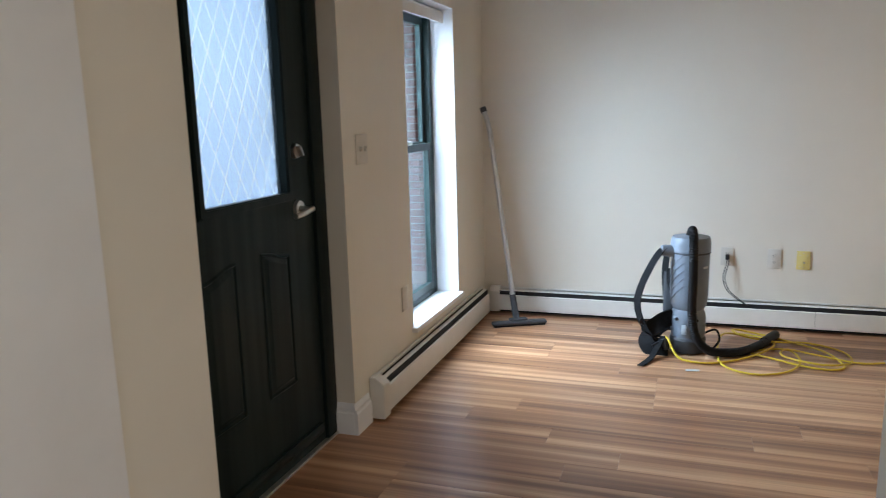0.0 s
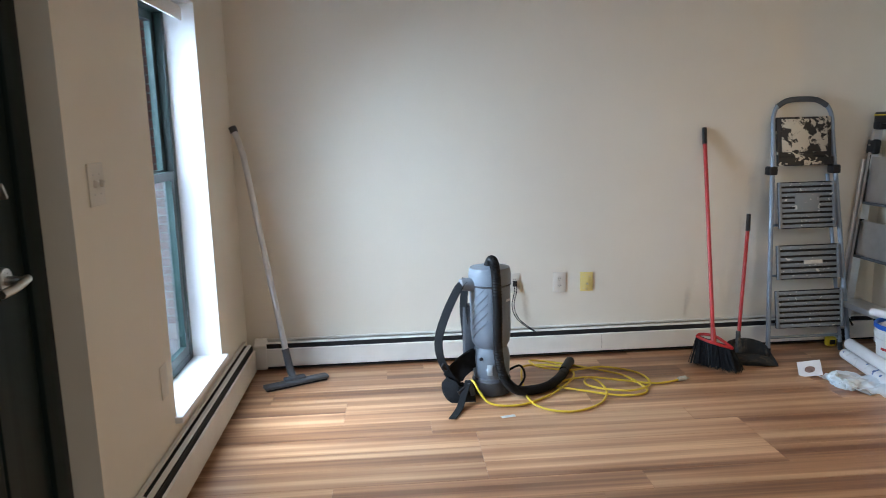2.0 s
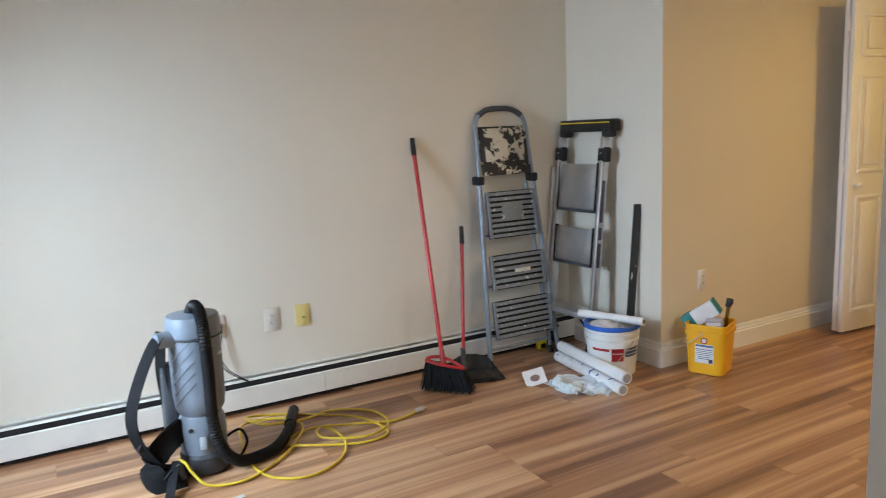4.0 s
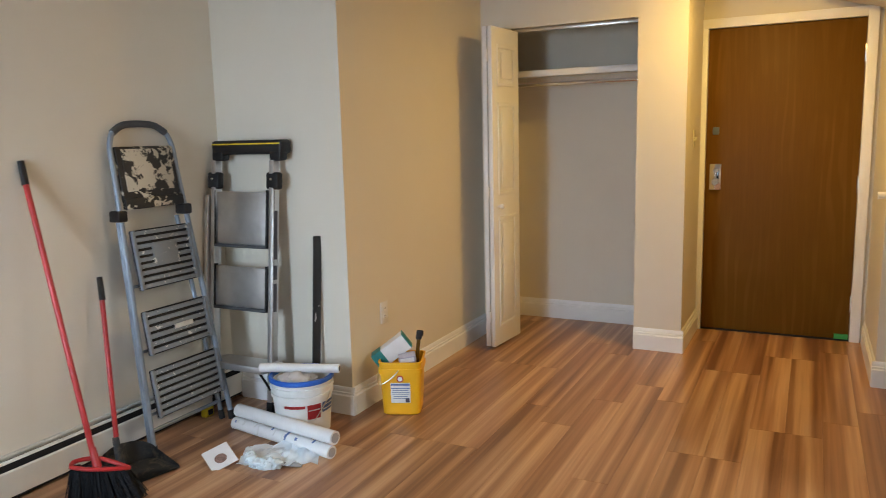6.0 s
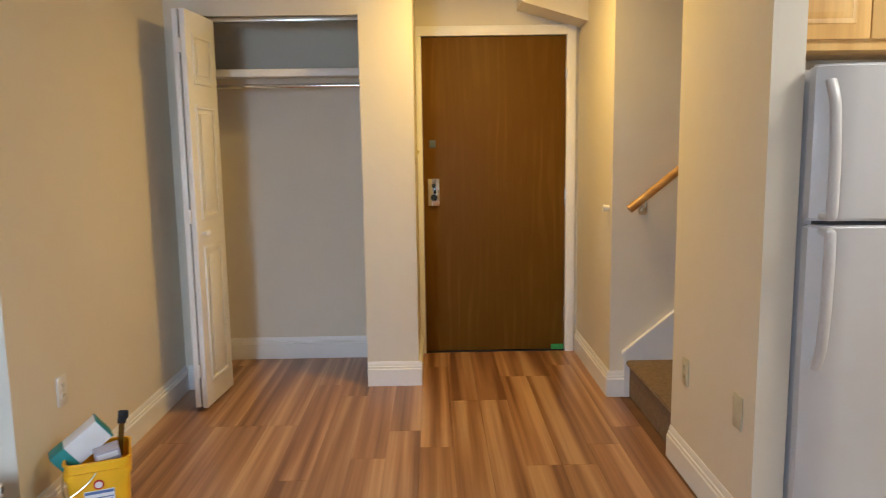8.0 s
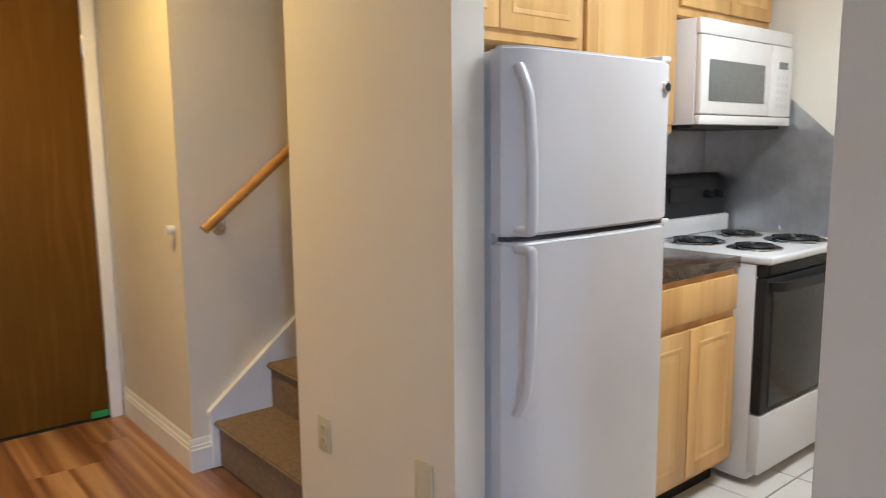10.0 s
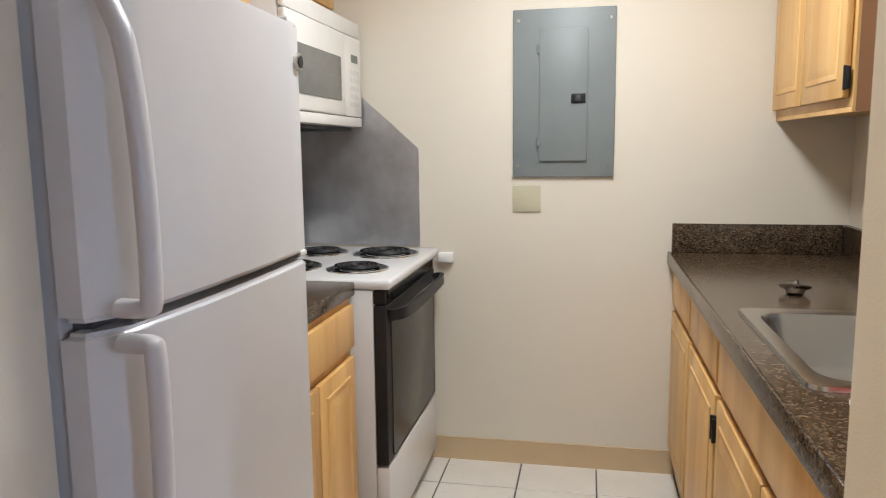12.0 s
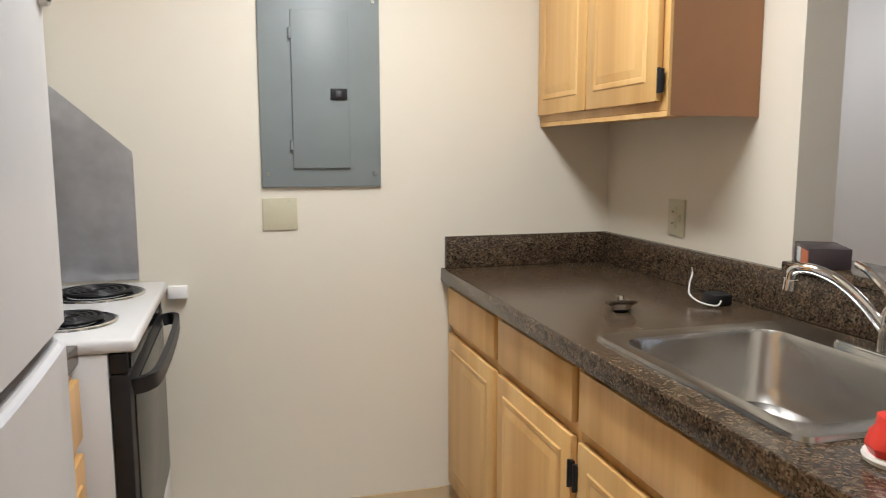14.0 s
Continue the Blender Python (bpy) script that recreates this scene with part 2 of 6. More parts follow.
def smooth_path(pts, n=8):
    """A Catmull-Rom line through the points."""
    pts = [Vector(p) for p in pts]
    out = []
    for i in range(len(pts) - 1):
        a, b, c, d = pts[max(i - 1, 0)], pts[i], pts[i + 1], pts[min(i + 2, len(pts) - 1)]
        for k in range(n):
            t = k / n
            out.append(0.5 * ((2 * b) + (c - a) * t + (2 * a - 5 * b + 4 * c - d) * t * t + (3 * b - a - 3 * c + d) * t ** 3))
    return out + [pts[-1]]


def tube(bm, pts, r, seg=10, flat=None, ribs=0.0):
    """Sweep a round (or, with flat=(w, h), a strap-like) section along the points."""
    rings = []
    side = None
    for i, p in enumerate(pts):
        d = (pts[min(i + 1, len(pts) - 1)] - pts[max(i - 1, 0)]).normalized()
        if side is None:
            side = d.cross(Vector((0, 0, 1))) if abs(d.z) < 0.95 else d.cross(Vector((0, 1, 0)))
        side = (side - d * side.dot(d)).normalized()
        up = side.cross(d)
        rr = r * (1 + (ribs if i % 2 else 0))
        ring = []
        for k in range(seg):
            a = 2 * math.pi * k / seg
            if flat:
                q = side * (flat[0] / 2 * (1 if math.cos(a) > 0 else -1)) + up * (flat[1] / 2 * (1 if math.sin(a) > 0 else -1))
            else:
                q = side * (rr * math.cos(a)) + up * (rr * math.sin(a))
            ring.append(bm.verts.new(p + q))
        rings.append(ring)
    for a, b in zip(rings, rings[1:]):
        for k in range(seg):
            bm.faces.new((a[k], a[(k + 1) % seg], b[(k + 1) % seg], b[k]))
    bm.faces.new(rings[0][::-1])
    bm.faces.new(rings[-1])
    return bm


def strap(bm, pts, width, thick, side=(1, 0, 0)):
    """A flat band along the points, its width towards side."""
    s = Vector(side).normalized()
    rings = []
    for i, p in enumerate(pts):
        d = (pts[min(i + 1, len(pts) - 1)] - pts[max(i - 1, 0)]).normalized()
        w = (s - d * s.dot(d)).normalized()
        n = w.cross(d)
        rings.append([bm.verts.new(p + w * (a * width / 2) + n * (b * thick / 2)) for a, b in ((-1, -1), (1, -1), (1, 1), (-1, 1))])
    for a, b in zip(rings, rings[1:]):
        for k in range(4):
            bm.faces.new((a[k], a[(k + 1) % 4], b[(k + 1) % 4], b[k]))
    bm.faces.new(rings[0][::-1])
    bm.faces.new(rings[-1])
    return bm


def lathe(bm, centre, profile, seg=32, cap=True):
    """Turn (radius, height) pairs round the vertical through centre."""
    c = Vector(centre)
    rings = [[bm.verts.new(c + Vector((r * math.cos(2 * math.pi * k / seg), r * math.sin(2 * math.pi * k / seg), h))) for k in range(seg)] for r, h in profile]
    for a, b in zip(rings, rings[1:]):
        for k in range(seg):
            bm.faces.new((a[k], a[(k + 1) % seg], b[(k + 1) % seg], b[k]))
    if cap:
        bm.faces.new(rings[0][::-1])
        bm.faces.new(rings[-1])
    return bm


def prism(bm, outline, axis, a0, a1):
    """Extrude a 2D outline along an axis (0 x: outline is y, z; 1 y: x, z; 2 z: x, y)."""
    def at(p, a):
        return Vector((a, *p)) if axis == 0 else Vector((p[0], a, p[1])) if axis == 1 else Vector((*p, a))
    lo, hi = [bm.verts.new(at(p, a0)) for p in outline], [bm.verts.new(at(p, a1)) for p in outline]
    n = len(outline)
    bm.faces.new(lo[::-1])
    bm.faces.new(hi)
    for k in range(n):
        bm.faces.new((lo[k], lo[(k + 1) % n], hi[(k + 1) % n], hi[k]))
    bmesh.ops.recalc_face_normals(bm, faces=bm.faces[:])
    return bm


def frame_slab(bm, o, i, axis, a0, a1):
    """A slab with a rectangular hole: o and i are (u0, v0, u1, v1), across the axis from a0 to a1."""
    def at(u, v, a):
        return (a, u, v) if axis == 0 else (u, a, v) if axis == 1 else (u, v, a)
    def loop(r, a):
        return [bm.verts.new(at(u, v, a)) for u, v in ((r[0], r[1]), (r[2], r[1]), (r[2], r[3]), (r[0], r[3]))]
    ol, oh, il, ih = loop(o, a0), loop(o, a1), loop(i, a0), loop(i, a1)
    for k in range(4):
        n = (k + 1) % 4
        for p, q in ((ol, il), (oh, ih), (ol, oh), (il, ih)):
            bm.faces.new((p[k], p[n], q[n], q[k]))
    bmesh.ops.recalc_face_normals(bm, faces=bm.faces[:])
    return bm


def mesh_of(name, bm, mat, smooth=35):
    me = bpy.data.meshes.new(name)
    bmesh.ops.recalc_face_normals(bm, faces=bm.faces[:])
    bm.to_mesh(me)
    bm.free()
    me.materials.append(mat)
    if smooth:
        me.polygons.foreach_set("use_smooth", [True] * len(me.polygons))
        me.set_sharp_from_angle(angle=radians(smooth))
    return me


def thing(name, at, label, category, group="", kind=""):
    ob = new(name)
    ob.location = at
    ob.empty_display_size = 0.1
    return tagged(ob, label, category, group, kind)


def part(name, bm, mat, parent, label=""):
    root = parent.parent or parent
    bmesh.ops.translate(bm, verts=bm.verts[:], vec=-Vector(root.location))
    ob = new(name, mesh_of(name, bm, mat))
    ob.parent = parent
    return tagged(ob, label)


def single(name, bm, mat, label, category, at=(0, 0, 0), group="", kind=""):
    bmesh.ops.translate(bm, verts=bm.verts[:], vec=-Vector(at))
    ob = new(name, mesh_of(name, bm, mat))
    ob.location = at
    return tagged(ob, label, category, group, kind)


def struct(name, bm, mat, label, category="wall"):
    return single(name, bm, mat, label, category, kind="structure")


# ---- structure ----
H = 2.44
struct("wall_north", bx(B(), -0.30, 0.0, 0, 3.79, 0.15, H), WALL, "cream painted living room wall above a baseboard heater")
struct("wall_chase", bx(B(), 3.79, -0.78, 0, 6.30, 0.15, H), WALL, "cream painted boxed-out wall beside the closet")

# west wall with window and door openings
WY0, WY1, WZ0, WZ1 = -1.385, -0.60, 0.262, 1.97
bm = B()
bx(bm, -0.205, WY1, 0, 0, 0.0, H)
bx(bm, -0.205, WY0, 0, 0, WY1, WZ0)
bx(bm, -0.205, WY0, WZ1, 0, WY1, H)
bx(bm, -0.30, -2.105, 0, 0, WY0, H)
bx(bm, -0.30, -3.20, 2.08, 0, -2.105, H)
struct("wall_west", bm, WALL, "cream painted exterior wall with a deep window recess")
struct("wall_hall", bx(B(), -0.30, -7.0, 0, 0.30, -3.45, H), WALL, "cream painted hall wall projecting beside the front door")
struct("wall_door_return", bx(B(), -0.30, -3.45, 0, 0, -3.20, H), WALL, "short cream wall beside the front door")
struct("wall_south", bx(B(), -0.30, -7.15, 0, 2.03, -7.0, H), WALL, "plain cream wall closing the hall")
struct("wall_kitchen_south", bx(B(), 1.91, -5.65, 0, 5.34, -5.5, H), WALL, "cream kitchen wall with a grey breaker panel")
struct("wall_hall_east", bx(B(), 1.91, -7.0, 0, 2.03, -5.65, H), WALL, "plain cream hall wall")
struct("wall_kitchen_west", bx(B(), 1.91, -5.5, 0, 2.03, -4.54, H), WALL, "cream kitchen wall beside the pass-through")
struct("half_wall", bx(B(), 1.91, -4.54, 0, 2.03, -3.35, 1.02), WALL, "cream half wall under the pass-through ledge")
struct("wall_column", bx(B(), 1.778, -3.35, 0, 2.715, -3.055, H), WALL, "cream boxed column wall at the kitchen entry")
struct("wall_kitchen_entry", bx(B(), 3.642, -3.325, 0, 4.445, -3.222, H), WALL, "cream wall between the living room and the refrigerator")
struct("wall_stair_west", bx(B(), 4.335, -5.5, 0, 4.445, -3.325, 4.8), WALL, "cream wall between the kitchen and the stairs")
struct("wall_stair_east", bx(B(), 5.22, -6.6, 0, 6.30, -3.14, 4.8), WALL, "cream wall beside the carpeted stairs")
struct("wall_stair_end", bx(B(), 4.335, -6.75, 0, 6.30, -6.6, 4.8), WALL, "plain wall at the head of the stairs")
struct("wall_stair_west_upper", bx(B(), 4.335, -6.6, 0, 4.445, -5.65, 4.8), WALL, "plain wall beside the upper stairs")
struct("ceiling_stair", bx(B(), 4.335, -6.75, 4.8, 5.40, -3.3, 4.9), CEIL, "white painted ceiling over the stairs", "ceiling")
struct("wall_over_stair", bx(B(), 4.445, -3.40, 2.44, 5.22, -3.30, 4.8), WALL, "plain wall above the stair opening")

# closet and entry
struct("wall_closet_left", bx(B(), 5.47, -0.985, 0, 5.58, -0.78, H), WALL, "narrow cream wall beside the closet opening")
struct("wall_closet_head", bx(B(), 5.47, -1.815, 2.06, 5.58, -0.985, H), WALL, "cream wall above the closet opening")
struct("wall_closet_right", bx(B(), 5.47, -2.107, 0, 5.58, -1.815, H), WALL, "cream pillar-like wall between closet and entry door")
struct("wall_closet_side", bx(B(), 5.58, -2.107, 0, 6.14, -2.01, H), WALL, "cream closet side wall beside the entry door")
struct("wall_closet_back", bx(B(), 6.06, -2.01, 0, 6.30, -0.78, H), WALL, "cream closet back wall")
bm = B()
bx(bm, 6.14, -2.143, 0, 6.30, -2.107, H)
bx(bm, 6.14, -3.14, 0, 6.30, -3.057, H)
bx(bm, 6.14, -3.057, 2.04, 6.30, -2.143, H)
struct("wall_entry", bm, WALL, "cream entry wall around a brown wooden door")
# wedge added where a soft shadow falls above the entry door
struct("soffit", prism(B(), [(-2.745, 2.44), (-2.745, 2.19), (-3.14, 2.075), (-3.14, 2.44)], 0, 5.86, 6.14), WALL, "cream wedge built in place of a shadow above the entry door", "soffit")

bm = B()
bx(bm, -0.30, -3.222, H, 6.30, 0.15, H + 0.1)
bx(bm, -0.30, -7.15, H, 4.335, -3.222, H + 0.1)
bx(bm, 5.22, -3.4, H, 6.30, -3.222, H + 0.1)
struct("ceiling", bm, CEIL, "flat white painted ceiling", "ceiling")

# subfloor; planks and tiles lie on it
bm = B()
bx(bm, -0.30, -7.15, -0.12, 6.30, 0.15, -0.006)
struct("floor", bm, UNDER, "red-brown wood-look plank floor", "floor")
bm = B()
bx(bm, 2.03, -5.5, -0.006, 4.335, -3.222, -0.002)
struct("floor_kitchen", bm, GROUT, "white square tile floor with dark grout", "floor")


def baseboard(x0, y0, x1, y1, nx, ny, h=0.14):
    """A moulded skirting board along a wall, standing out towards (nx, ny)."""
    prof = [(0, 0), (0.018, 0), (0.018, h - 0.044), (0.013, h - 0.039), (0.013, h - 0.028), (0.0075, h - 0.025), (0.0075, h - 0.012), (0.003, h), (0, h)]
    bm = B()
    a = [bm.verts.new((x0 + nx * d, y0 + ny * d, z)) for d, z in prof]
    b = [bm.verts.new((x1 + nx * d, y1 + ny * d, z)) for d, z in prof]
    n = len(prof)
    bm.faces.new(a)
    bm.faces.new(b[::-1])
    for k in range(n):
        bm.faces.new((a[k], b[k], b[(k + 1) % n], a[(k + 1) % n]))
    return struct("baseboard", bm, TRIM, "white painted moulded baseboard along the wall", "baseboard")


baseboard(0, -2.121, 0, -1.97, 1, 0)
baseboard(-0.085, -2.105, 0.0, -2.105, 0, -1)
baseboard(3.79, -0.796, 3.79, -0.07, -1, 0)
baseboard(3.79, -0.78, 5.47, -0.78, 0, -1)
baseboard(5.47, -0.985, 5.47, -0.796, -1, 0)
baseboard(5.47, -2.123, 5.47, -1.815, -1, 0)
baseboard(5.47, -2.107, 6.125, -2.107, 0, -1)
baseboard(6.06, -2.01, 6.06, -0.78, -1, 0)
baseboard(5.22, -3.14, 6.125, -3.14, 0, 1)
baseboard(5.22, -3.215, 5.22, -3.124, -1, 0)
baseboard(3.66, -3.222, 4.445, -3.222, 0, 1)
baseboard(0.30, -7.0, 0.30, -4.6, 1, 0)


def vinyl_base(x0, y0, x1, y1, nx, ny):
    bm = B()
    prof = [(0, 0), (0.012, 0), (0.005, 0.012), (0.004, 0.098), (0, 0.1)]
    a = [bm.verts.new((x0 + nx * d, y0 + ny * d, z)) for d, z in prof]
    b = [bm.verts.new((x1 + nx * d, y1 + ny * d, z)) for d, z in prof]
    bm.faces.new(a)
    bm.faces.new(b[::-1])
    for k in range(5):
        bm.faces.new((a[k], b[k], b[(k + 1) % 5], a[(k + 1) % 5]))
    struct("vinyl_baseboard", bm, BASE_TAN, "tan vinyl cove base along the kitchen wall", "baseboard")


vinyl_base(2.60, -5.5, 3.66, -5.5, 0, 1)


# ---- baseboard heaters ----
def heater(name, length, h, d, joints, ends, label):
    """A hydronic baseboard heater along +x from the origin, its back on y = 0 and its front towards -y."""
    t = thing(name, (0, 0, 0), label, "heater")
    bm = prism(B(), [(-0.004, 0.03), (-0.004, h), (-0.022, h + 0.004), (-0.022, h - 0.006), (-0.010, h - 0.012), (-0.010, 0.03)], 0, 0, length)
    part("back_plate", bm, HEAT, t)
    # solid near-black block: the shade between the plates is painted in
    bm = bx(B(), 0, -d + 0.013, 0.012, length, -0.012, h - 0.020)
    part("dark_core", bm, SLOT, t, "near-black filler for the shade in the heater's gaps")
    bm = prism(B(), [(-0.032, h - 0.013), (-0.047, h - 0.015), (-0.051, h - 0.019), (-0.051, h - 0.033), (-0.048, h - 0.033), (-0.048, h - 0.020), (-0.046, h - 0.018), (-0.032, h - 0.016)], 0, 0, length)
    part("damper", bm, HEAT, t)
    cuts = [0] + joints + [length]
    for a, b in zip(cuts, cuts[1:]):
        bm = prism(B(), [(-d, 0.028), (-d, h - 0.050), (-d + 0.008, h - 0.045), (-d + 0.010, h - 0.048), (-d + 0.004, h - 0.056), (-d + 0.004, 0.032), (-d + 0.02, 0.024), (-d + 0.02, 0.020)], 0, a + 0.001, b - 0.001)
        part("front_panel", bm, HEAT, t)
    for x in ends:
        bm = prism(B(), [(-0.002, 0.012), (-0.002, h + 0.006), (-0.03, h + 0.006), (-d - 0.004, h - 0.026), (-d - 0.004, 0.012)], 0, x, x + 0.07)
        bmesh.ops.bevel(bm, geom=bm.edges[:], offset=0.003, segments=2, affect="EDGES")
        part("end_cap", bm, HEAT, t)
    return t


hA = heater("baseboard_heater", 3.70, 0.178, 0.066, [2.00], [-0.035], "white enamelled baseboard heater under the plain wall")
hA.location = (0.085, 0, 0)
hW = heater("baseboard_heater", 1.82, 0.20, 0.07, [], [-0.005], "white enamelled baseboard heater under the window")
hW.matrix_basis = pose(0, -1.955, 0, 0, 0, 90)
hW.location = (0, -1.955, 0)

# ---- window ----
XW = -0.14
win = thing("window_1", (XW, -0.99, WZ0), "dark green double-hung window in a deep white recess", "window", kind="structure")
bm = B()
for a in ((XW - 0.06, WY0, WZ0, XW, WY0 + 0.05, WZ1), (XW - 0.06, WY1 - 0.05, WZ0, XW, WY1, WZ1), (XW - 0.06, WY0 + 0.05, WZ1 - 0.05, XW, WY1 - 0.05, WZ1), (XW - 0.06, WY0 + 0.05, WZ0, XW, WY1 - 0.05, WZ0 + 0.045)):
    bx(bm, *a, 0.004)
part("window_frame", bm, WINGREEN, win)


def sash(x, z0, z1):
    y0, y1 = WY0 + 0.052, WY1 - 0.052
    bm = frame_slab(B(), (y0, z0, y1, z1), (y0 + 0.045, z0 + 0.045, y1 - 0.045, z1 - 0.04), 0, x, x + 0.03)
    s = part("sash", bm, WINGREEN, win)
    g = part("pane", bx(B(), x + 0.012, y0 + 0.04, z0 + 0.04, x + 0.016, y1 - 0.04, z1 - 0.035), PANE, s)
    g.visible_shadow = False


sash(XW - 0.032, WZ0 + 0.047, 1.20)
sash(XW - 0.064, 1.165, WZ1 - 0.052)
part("lock", bx(B(), XW - 0.02, -1.02, 1.20, XW + 0.004, -0.96, 1.222, 0.004), SATIN, win)
struct("window_sill", bx(B(), XW, WY0 - 0.02, WZ0 - 0.012, 0.03, WY1 + 0.02, WZ0 + 0.016, 0.005), TRIM, "white painted deep window sill", "sill")
bm = B()
bx(bm, XW, WY1 - 0.004, WZ0 + 0.016, -0.001, WY1, WZ1)
bx(bm, XW, WY0, WZ0 + 0.016, -0.001, WY0 + 0.004, WZ1)
bx(bm, XW, WY0 + 0.004, WZ1 - 0.004, -0.001, WY1 - 0.004, WZ1)
struct("window_trim", bm, TRIM, "white lined window recess", "trim")
bl = thing("window_shade", (-0.1, -0.99, WZ1 - 0.06), "white roller shade rolled up at the window head", "shade")
part("roll", rod(B(), (-0.08, WY0 + 0.02, WZ1 - 0.035), (-0.08, WY1 - 0.02, WZ1 - 0.035), 0.026, seg=20), WHITE_PLASTIC, bl)
part("hem_bar", bx(B(), -0.062, WY0 + 0.025, WZ1 - 0.085, -0.050, WY1 - 0.025, WZ1 - 0.03, 0.004), WHITE_PLASTIC, bl)

# ---- front door ----
XD = -0.10
DY0, DY1 = -3.10, -2.20
fd = thing("door_1", (XD, -2.64, 0), "dark green panelled front door with frosted lattice glass", "door", kind="structure")
PY0, PY1, PZ0, PZ1 = -2.90, -2.388, 1.088, 1.93
x0, x1 = XD - 0.044, XD
bm = frame_slab(B(), (DY0, 0.012, DY1, 2.045), (PY0, PZ0, PY1, PZ1), 0, x0, x1)
slab = part("slab", bm, DKGREEN, fd)
bm = frame_slab(B(), (PY0 - 0.03, PZ0 - 0.03, PY1 + 0.03, PZ1 + 0.03), (PY0 + 0.004, PZ0 + 0.004, PY1 - 0.004, PZ1 - 0.004), 0, x1, x1 + 0.012)
bmesh.ops.bevel(bm, geom=[e for e in bm.edges if all(v.co.x > x1 + 0.01 for v in e.verts)], offset=0.005, segments=2, affect="EDGES")
part("glazing_frame", bm, DKGREEN, slab)
g = part("pane", bx(B(), XD - 0.034, PY0, PZ0, XD - 0.031, PY1, PZ1), PANE, slab)
g.visible_shadow = False


def clip(poly, axis, lim, keep):
    """Cut a polygon at a line along one axis."""
    out = []
    for p, q in zip(poly, poly[1:] + poly[:1]):
        a, c = (p[axis] - lim) * keep, (q[axis] - lim) * keep
        if a >= 0:
            out.append(p)
        if a * c < 0:
            f = a / (a - c)
            out.append(tuple(u + (v - u) * f for u, v in zip(p, q)))
    return out


# frosted diamonds with clear lines between them
DW, DH, GAP = 0.0425, 0.083, 0.0034
for i in range(-1, 15):
    for j in range(-1, 12):
        cy, cz = PY0 + i * DW, PZ0 + j * DH * 2 + (DH if i % 2 else 0)
        ol = [(cy - DW + GAP, cz), (cy, cz - DH + GAP * 2), (cy + DW - GAP, cz), (cy, cz + DH - GAP * 2)]
        for axis, lim, keep in ((0, PY0, 1), (0, PY1, -1), (1, PZ0, 1), (1, PZ1, -1)):
            ol = clip(ol, axis, lim, keep) if ol else ol
        if len(ol) > 2:
            d = part("diamond_pane", prism(B(), ol, 0, XD - 0.0260, XD - 0.0252), FROST, slab)
            d.visible_shadow = False


def arched(y0, y1, z0, z1, rise, inner):
    """The outline of a panel whose top sweeps up towards the door's middle (inner: +1 when that is at y1)."""
    n = 10
    out = [(y0, z0), (y1, z0)]
    for k in range(n + 1):
        f = k / n
        up = 1 - f if inner > 0 else f
        out.append((y1 + (y0 - y1) * f, z1 + rise * (1 - math.cos(math.pi * up)) / 2))
    return out


# pressed panels: a sunk groove line, then a raised field
for y0, y1, inner in ((-2.945, -2.750, 1), (-2.600, -2.405, -1)):
    ol = arched(y0, y1, 0.34, 0.86, 0.035, inner)
    c = ((y0 + y1) / 2, 0.61)
    rings, bm = [], B()
    for fy, fz, x in ((1.0, 1.0, 0.0006), (0.95, 0.98, 0.0075), (0.90, 0.965, 0.0075), (0.86, 0.95, 0.0012), (0.80, 0.93, 0.0012), (0.66, 0.875, 0.0105), (0.64, 0.865, 0.0105)):
        rings.append([bm.verts.new((XD + x, c[0] + (y - c[0]) * fy, c[1] + (z - c[1]) * fz)) for y, z in ol])
    for p, q in zip(rings, rings[1:]):
        for k in range(len(p)):
            bm.faces.new((p[k], p[(k + 1) % len(p)], q[(k + 1) % len(q)], q[k]))
    bm.faces.new(rings[-1])
    part("raised_panel", bm, DKGREEN, slab)
bm = bx(B(), XD, DY0 + 0.05, 0.055, XD + 0.014, DY1 - 0.03, 0.10, 0.004)
part("kick_strip", bm, DKGREEN, slab)
bm = B()
rod(bm, (XD, -2.318, 1.245), (XD + 0.016, -2.318, 1.245), 0.030, 0.027, 28)
obx(bm, pose(XD + 0.026, -2.318, 1.245, 30), 0.024, 0.010, 0.044, 0.003)
part("deadbolt", bm, SATIN, fd)
bm = B()
rod(bm, (XD, -2.318, 1.022), (XD + 0.014, -2.318, 1.022), 0.034, 0.031, 28)
rod(bm, (XD + 0.012, -2.318, 1.022), (XD + 0.05, -2.318, 1.018), 0.013, 0.012)
tube(bm, smooth_path([(XD + 0.052, -2.292, 1.020), (XD + 0.056, -2.325, 1.016), (XD + 0.056, -2.37, 1.010), (XD + 0.050, -2.418, 1.006)], 6), 0.0115, 12)
part("door_handle", bm, SATIN, fd)
part("latch_plate", bx(B(), XD - 0.03, DY1 - 0.001, 0.985, XD - 0.012, DY1 + 0.002, 1.06), SATIN, fd)
bm = B()
bx(bm, -0.18, DY1 + 0.003, 0, -0.086, -2.105, 2.08, 0.003)
bx(bm, -0.18, -3.20, 0, -0.086, DY0 - 0.003, 2.08, 0.003)
bx(bm, -0.18, DY0 - 0.003, 2.048, -0.086, DY1 + 0.003, 2.08, 0.003)
part("frame", bm, DKGREEN, fd)
struct("threshold", bx(B(), -0.2, -3.20, -0.004, -0.078, -2.105, 0.010, 0.003), surface("aluminium_threshold", (0.55, 0.53, 0.50), 0.4, 0.1, 20, 0, 1, 0.9), "metal threshold strip under the front door", "threshold")
# white strip paints in the brighter light on this stretch of hall wall
struct("lit_wall_strip", bx(B(), 0.298, -4.6, 0, 0.31, -3.74, 2.1, 0.003), TRIM, "white strip standing for the lit stretch of the hall wall", "trim")

